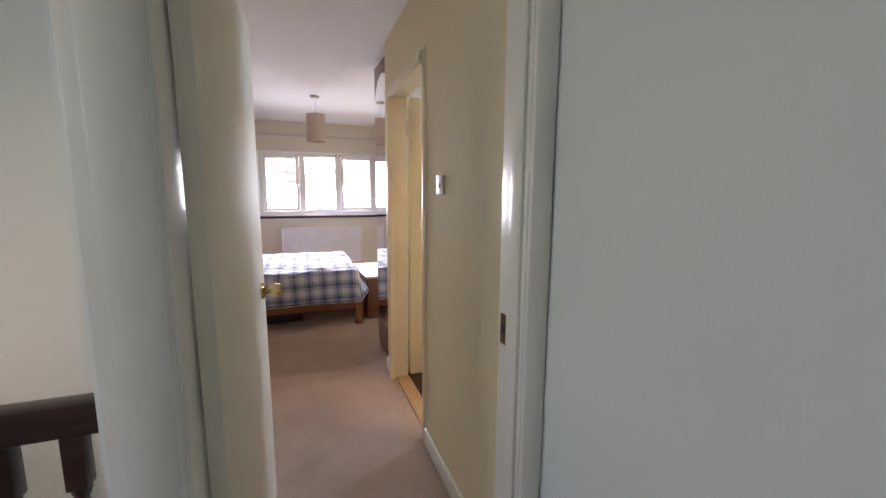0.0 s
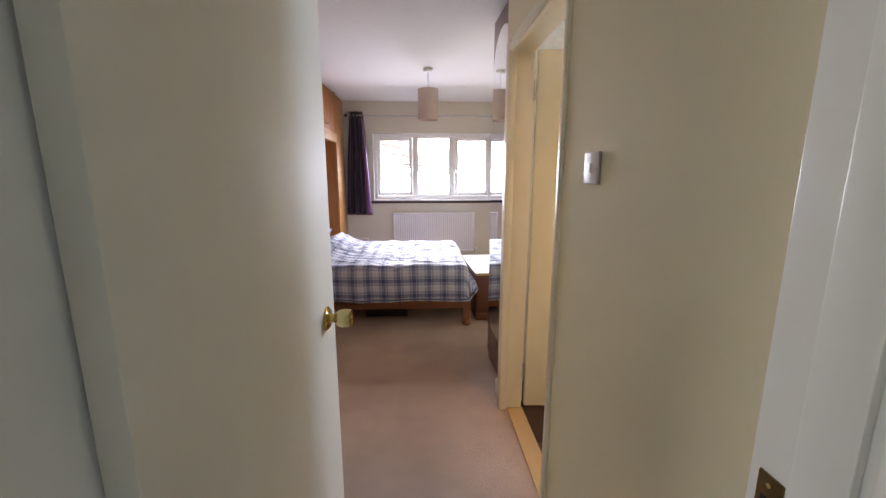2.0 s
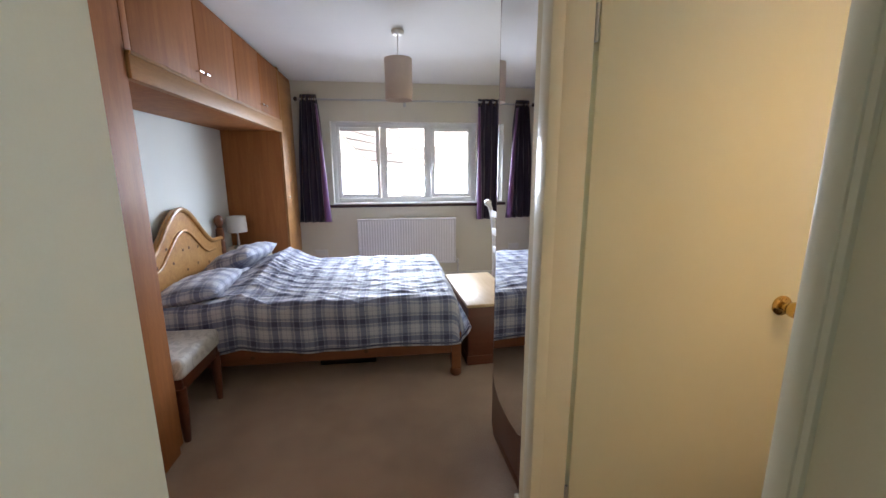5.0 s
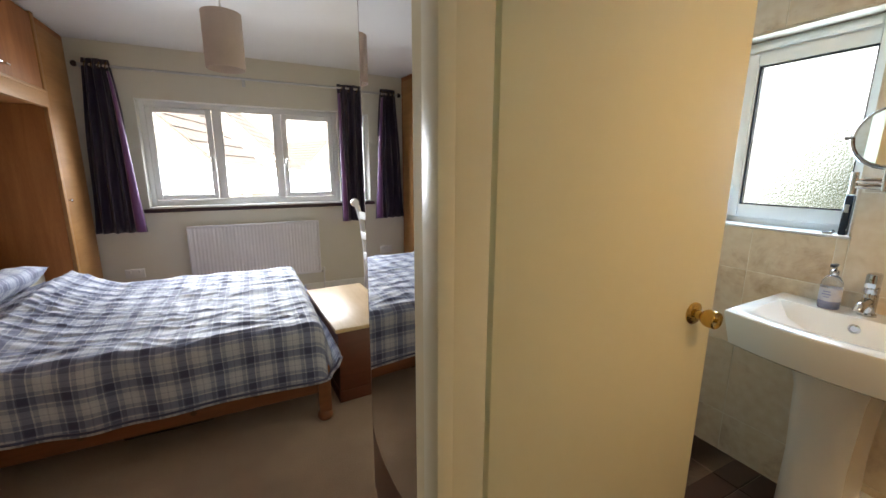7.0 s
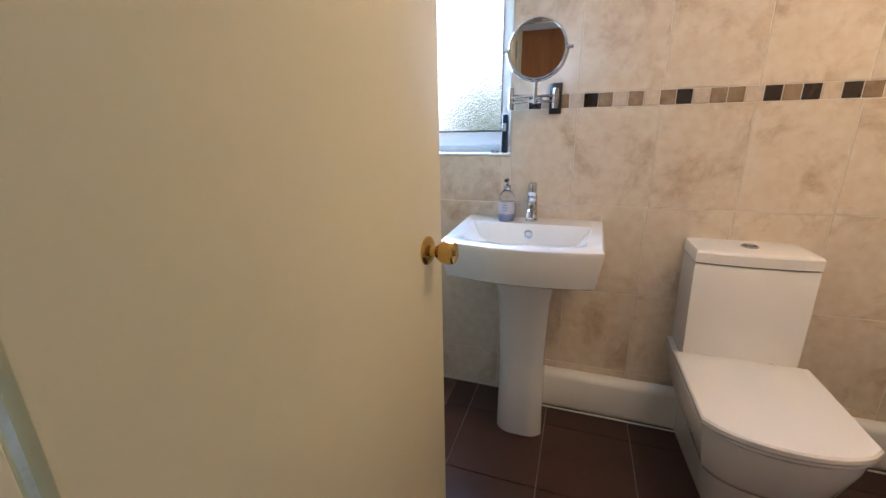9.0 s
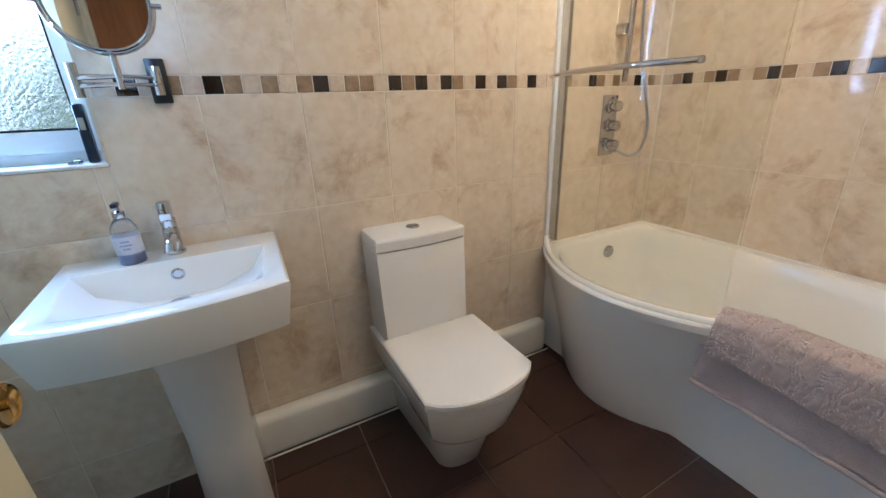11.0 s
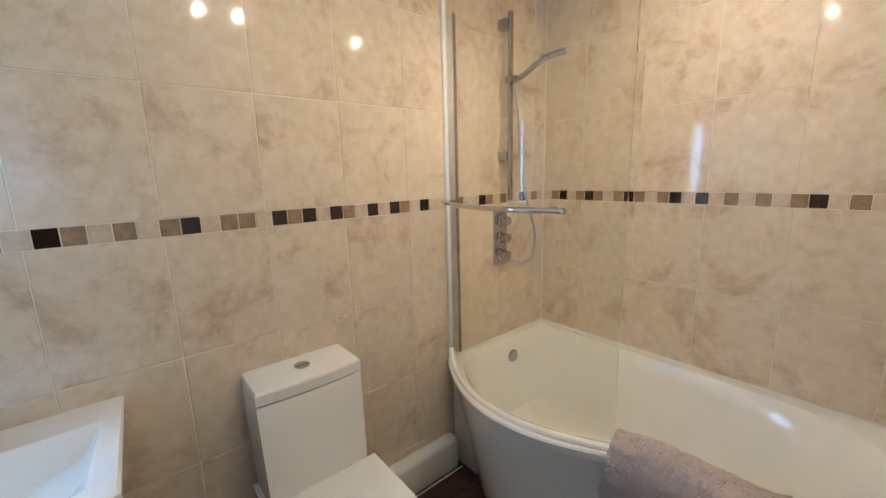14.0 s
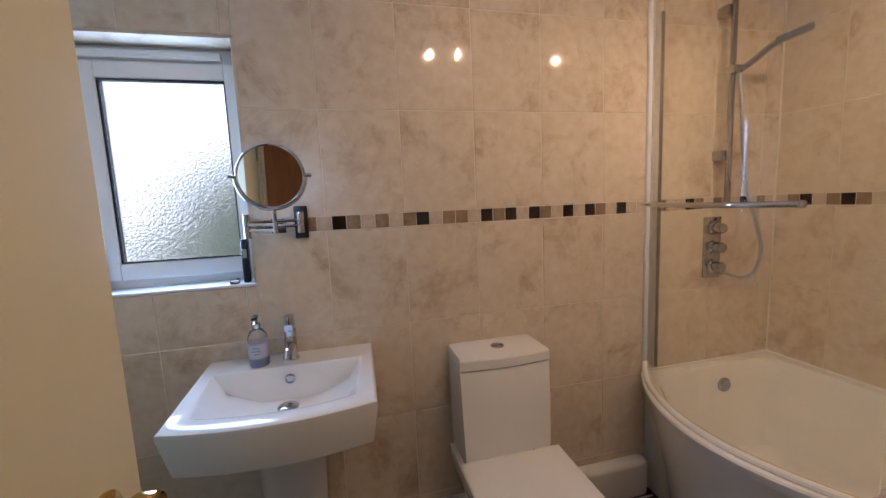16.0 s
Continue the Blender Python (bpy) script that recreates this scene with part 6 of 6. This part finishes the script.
def house(label, x_ridge, half, y0, depth, z_eave, z_ridge, wall_mat, tile_rows=14, windows=(), turn=0.0, pivot=0.0):
    """Gabled house whose gable faces the window; the ridge runs away from it."""
    h = thing("house", label, "house", pose(pivot, y0, 0) @ Matrix.Rotation(radians(turn), 4, "Z") @ Matrix.Translation((-pivot, -y0, 0)), group="neighbouring houses")
    zb = -2.75
    part("wall", extrude([(x_ridge - half, zb), (x_ridge + half, zb), (x_ridge + half, z_eave), (x_ridge, z_ridge), (x_ridge - half, z_eave)], y0, y0 + depth, "y"), wall_mat, h, smooth=False)
    slope = math.hypot(half, z_ridge - z_eave)
    ang = math.atan2(z_ridge - z_eave, half)
    for s in (-1, 1):
        bm = bmesh.new()
        over = 0.25
        rows = tile_rows
        run = (slope + over) / rows
        for k in range(rows):
            d0, d1 = k * run, (k + 1) * run + 0.04
            lift0, lift1 = 0.03, 0.055
            a = [(x_ridge + s * d * math.cos(ang) + s * l * math.sin(ang), z_ridge - d * math.sin(ang) + l * math.cos(ang)) for d, l in ((d0, lift0), (d1, lift1), (d1, lift1 - 0.03), (d0, 0.0))]
            nseg = max(4, int(depth / 0.30))
            for q in range(nseg):
                ya, yb = y0 - 0.12 + (depth + 0.24) * q / nseg, y0 - 0.12 + (depth + 0.24) * (q + 0.93) / nseg
                va = [bm.verts.new((x, ya, z)) for x, z in a]
                vb = [bm.verts.new((x, yb, z)) for x, z in a]
                bm.faces.new((va[0], va[1], vb[1], vb[0]))
                bm.faces.new((va[1], va[2], vb[2], vb[1]))
                bm.faces.new(va[::-1])
                bm.faces.new(vb)
        bmesh.ops.recalc_face_normals(bm, faces=bm.faces)
        part("roof", bm, ROOFTILE, h, smooth=False)
        v0, v1 = (x_ridge + s * 0.0, z_ridge + 0.02), (x_ridge + s * (half + 0.2), z_eave - 0.2 * math.tan(ang))
        part("bargeboard", extrude([v0, v1, (v1[0], v1[1] - 0.16), (v0[0], v0[1] - 0.16)], y0 - 0.10, y0 - 0.06, "y"), HOUSEWALL, h, smooth=False)
    for k in range(9):
        z = z_eave - 1.9 + 0.30 * k
        w = half * (1 if z < z_eave else max(0.1, 1 - (z - z_eave) / (z_ridge - z_eave)))
        part("siding_board", box(x_ridge - w + 0.02, x_ridge + w - 0.02, y0 - 0.018, y0 - 0.001, z, z + 0.285), wall_mat, h, smooth=False)
    for wx, wz, ww, wh in windows:
        wdw = part("window", boxes((wx, wx + ww, y0 - 0.05, y0 - 0.019, wz, wz + 0.06), (wx, wx + ww, y0 - 0.05, y0 - 0.019, wz + wh - 0.06, wz + wh), (wx, wx + 0.06, y0 - 0.05, y0 - 0.019, wz + 0.06, wz + wh - 0.06), (wx + ww - 0.06, wx + ww, y0 - 0.05, y0 - 0.019, wz + 0.06, wz + wh - 0.06), (wx + ww / 2 - 0.03, wx + ww / 2 + 0.03, y0 - 0.05, y0 - 0.019, wz + 0.06, wz + wh - 0.06)), UPVC, h, smooth=False)
        part("pane", box(wx + 0.06, wx + ww - 0.06, y0 - 0.035, y0 - 0.03, wz + 0.06, wz + wh - 0.06), GLASS, wdw, smooth=False)
    return h


house("white boarded gable house with a grey-brown tiled roof next door", -2.9, 3.6, 12.0, 3.0, 1.05, 4.45, HOUSEWALL, turn=-17, pivot=-0.4)
house("white gable house with a tiled roof behind the first", -1.0, 3.4, 21.0, 3.2, 1.4, 4.7, HOUSEWALL, turn=-16, pivot=1.0)
house("pale yellow gable house with a tiled roof across the street", 5.4, 2.2, 27.0, 7.0, 1.0, 3.1, YELLOWWALL, windows=((4.6, -0.4, 1.1, 1.1), (5.9, -0.4, 0.9, 1.1)), turn=25, pivot=5.0)
house("white gable house with a tiled roof farther off", 13.0, 4.0, 30.0, 10.0, 2.2, 5.4, HOUSEWALL, windows=((11.5, 0.5, 1.2, 1.1), (13.5, 0.5, 1.2, 1.1)))
gar = thing("garage", "low red brick garage with a sloping tiled roof", "garage")
part("wall", box(5.3, 8.6, 16.5, 20.5, -2.75, -0.15), REDBRICK, gar, smooth=False)
bm = bmesh.new()
for k in range(9):
    y0, z0 = 16.2 + 0.5 * k, -0.12 + 0.19 * k
    bevel_box(bm, 5.1, 8.8, y0, y0 + 0.54, z0, z0 + 0.10)
part("roof", bm, ROOFTILE, gar, smooth=False)
part("gable", extrude([(16.5, -0.15), (20.5, -0.15), (20.5, 1.5)], 5.3, 8.6, "x"), REDBRICK, gar, smooth=False)
car = thing("car", "teal parked car below the window", "car", pose(3.2, 17.5, -2.75, 0, 0, 20))
bm = bmesh.new()
sec = [(-2.0, 0.35), (-2.05, 0.75), (-1.3, 0.92), (-0.75, 1.42), (0.75, 1.45), (1.45, 0.98), (2.0, 0.85), (2.05, 0.35)]
extrude(sec, -0.8, 0.8, "y", bm)
part("body", bm, TEAL, car, smooth=False)
part("windscreen", extrude([(-1.25, 0.95), (-0.78, 1.38), (0.72, 1.40), (1.35, 1.0)], -0.805, 0.805, "y"), DARKGLASS, car, smooth=False)
for x in (-1.3, 1.3):
    for y in (-0.75, 0.62):
        w = part("wheel", lathe([(0.20, 0), (0.31, 0.0), (0.32, 0.06), (0.31, 0.16), (0.20, 0.16)], 20, "y", (x, y, 0.32)), BLACK, car)
        part("rim", lathe([(0.19, -0.004), (0.19, 0.164), (0.05, 0.168)], 16, "y", (x, y, 0.32)), STEEL, w)
# tree beyond the bathroom window
tree = thing("tree", "leafy green tree outside the bathroom window", "tree")
bm = bmesh.new()
tube([(9.2, 4.6, -2.75), (9.25, 4.65, -1.0), (9.15, 4.6, 0.4), (9.2, 4.7, 1.6)], 0.14, 10, bm)
for k in range(9):
    a = k * 2.4
    tube([(9.2, 4.65, -0.2 + 0.2 * k), (9.2 + 0.6 * math.cos(a), 4.65 + 0.6 * math.sin(a), 0.3 + 0.2 * k), (9.2 + 1.1 * math.cos(a), 4.65 + 1.1 * math.sin(a), 0.6 + 0.2 * k)], 0.04, 6, bm)
part("trunk", bm, DARKWOOD, tree)
rng = random.Random(21)
bm = bmesh.new()
for _ in range(4800):
    a, b, r = rng.uniform(0, 2 * math.pi), rng.uniform(-1, 1), rng.random() ** 0.45
    lump = 1 + 0.22 * math.sin(3 * a + 4 * b)
    c = Vector((9.2 + 1.5 * r * lump * math.cos(a) * math.sqrt(1 - b * b), 4.75 + 1.6 * r * lump * math.sin(a) * math.sqrt(1 - b * b), 1.0 + 1.75 * r * b * lump))
    d1 = Vector((rng.uniform(-1, 1), rng.uniform(-1, 1), rng.uniform(-1, 1))).normalized()
    d2 = d1.orthogonal().normalized()
    s = rng.uniform(0.05, 0.10)
    vs = [bm.verts.new(c + s * p) for p in (d1, 0.5 * d2, -d1, -0.5 * d2)]
    bm.faces.new(vs)
part("crown", bm, LEAF, tree, smooth=False)
# Sheet emits light itself to give the overcast brightness behind the panes.
bd = structure("backdrop", boxes((-120, 120, 119.0, 119.2, -3, 60), (119.0, 119.2, -60, 118.9, -3, 60)), mat("glowing_overcast_sheet", (0.85, 0.88, 0.9), 1.0, scale=0.02, fine=0.2, bump=0.0), "pale glowing sheet standing for the overcast sky", "backdrop")
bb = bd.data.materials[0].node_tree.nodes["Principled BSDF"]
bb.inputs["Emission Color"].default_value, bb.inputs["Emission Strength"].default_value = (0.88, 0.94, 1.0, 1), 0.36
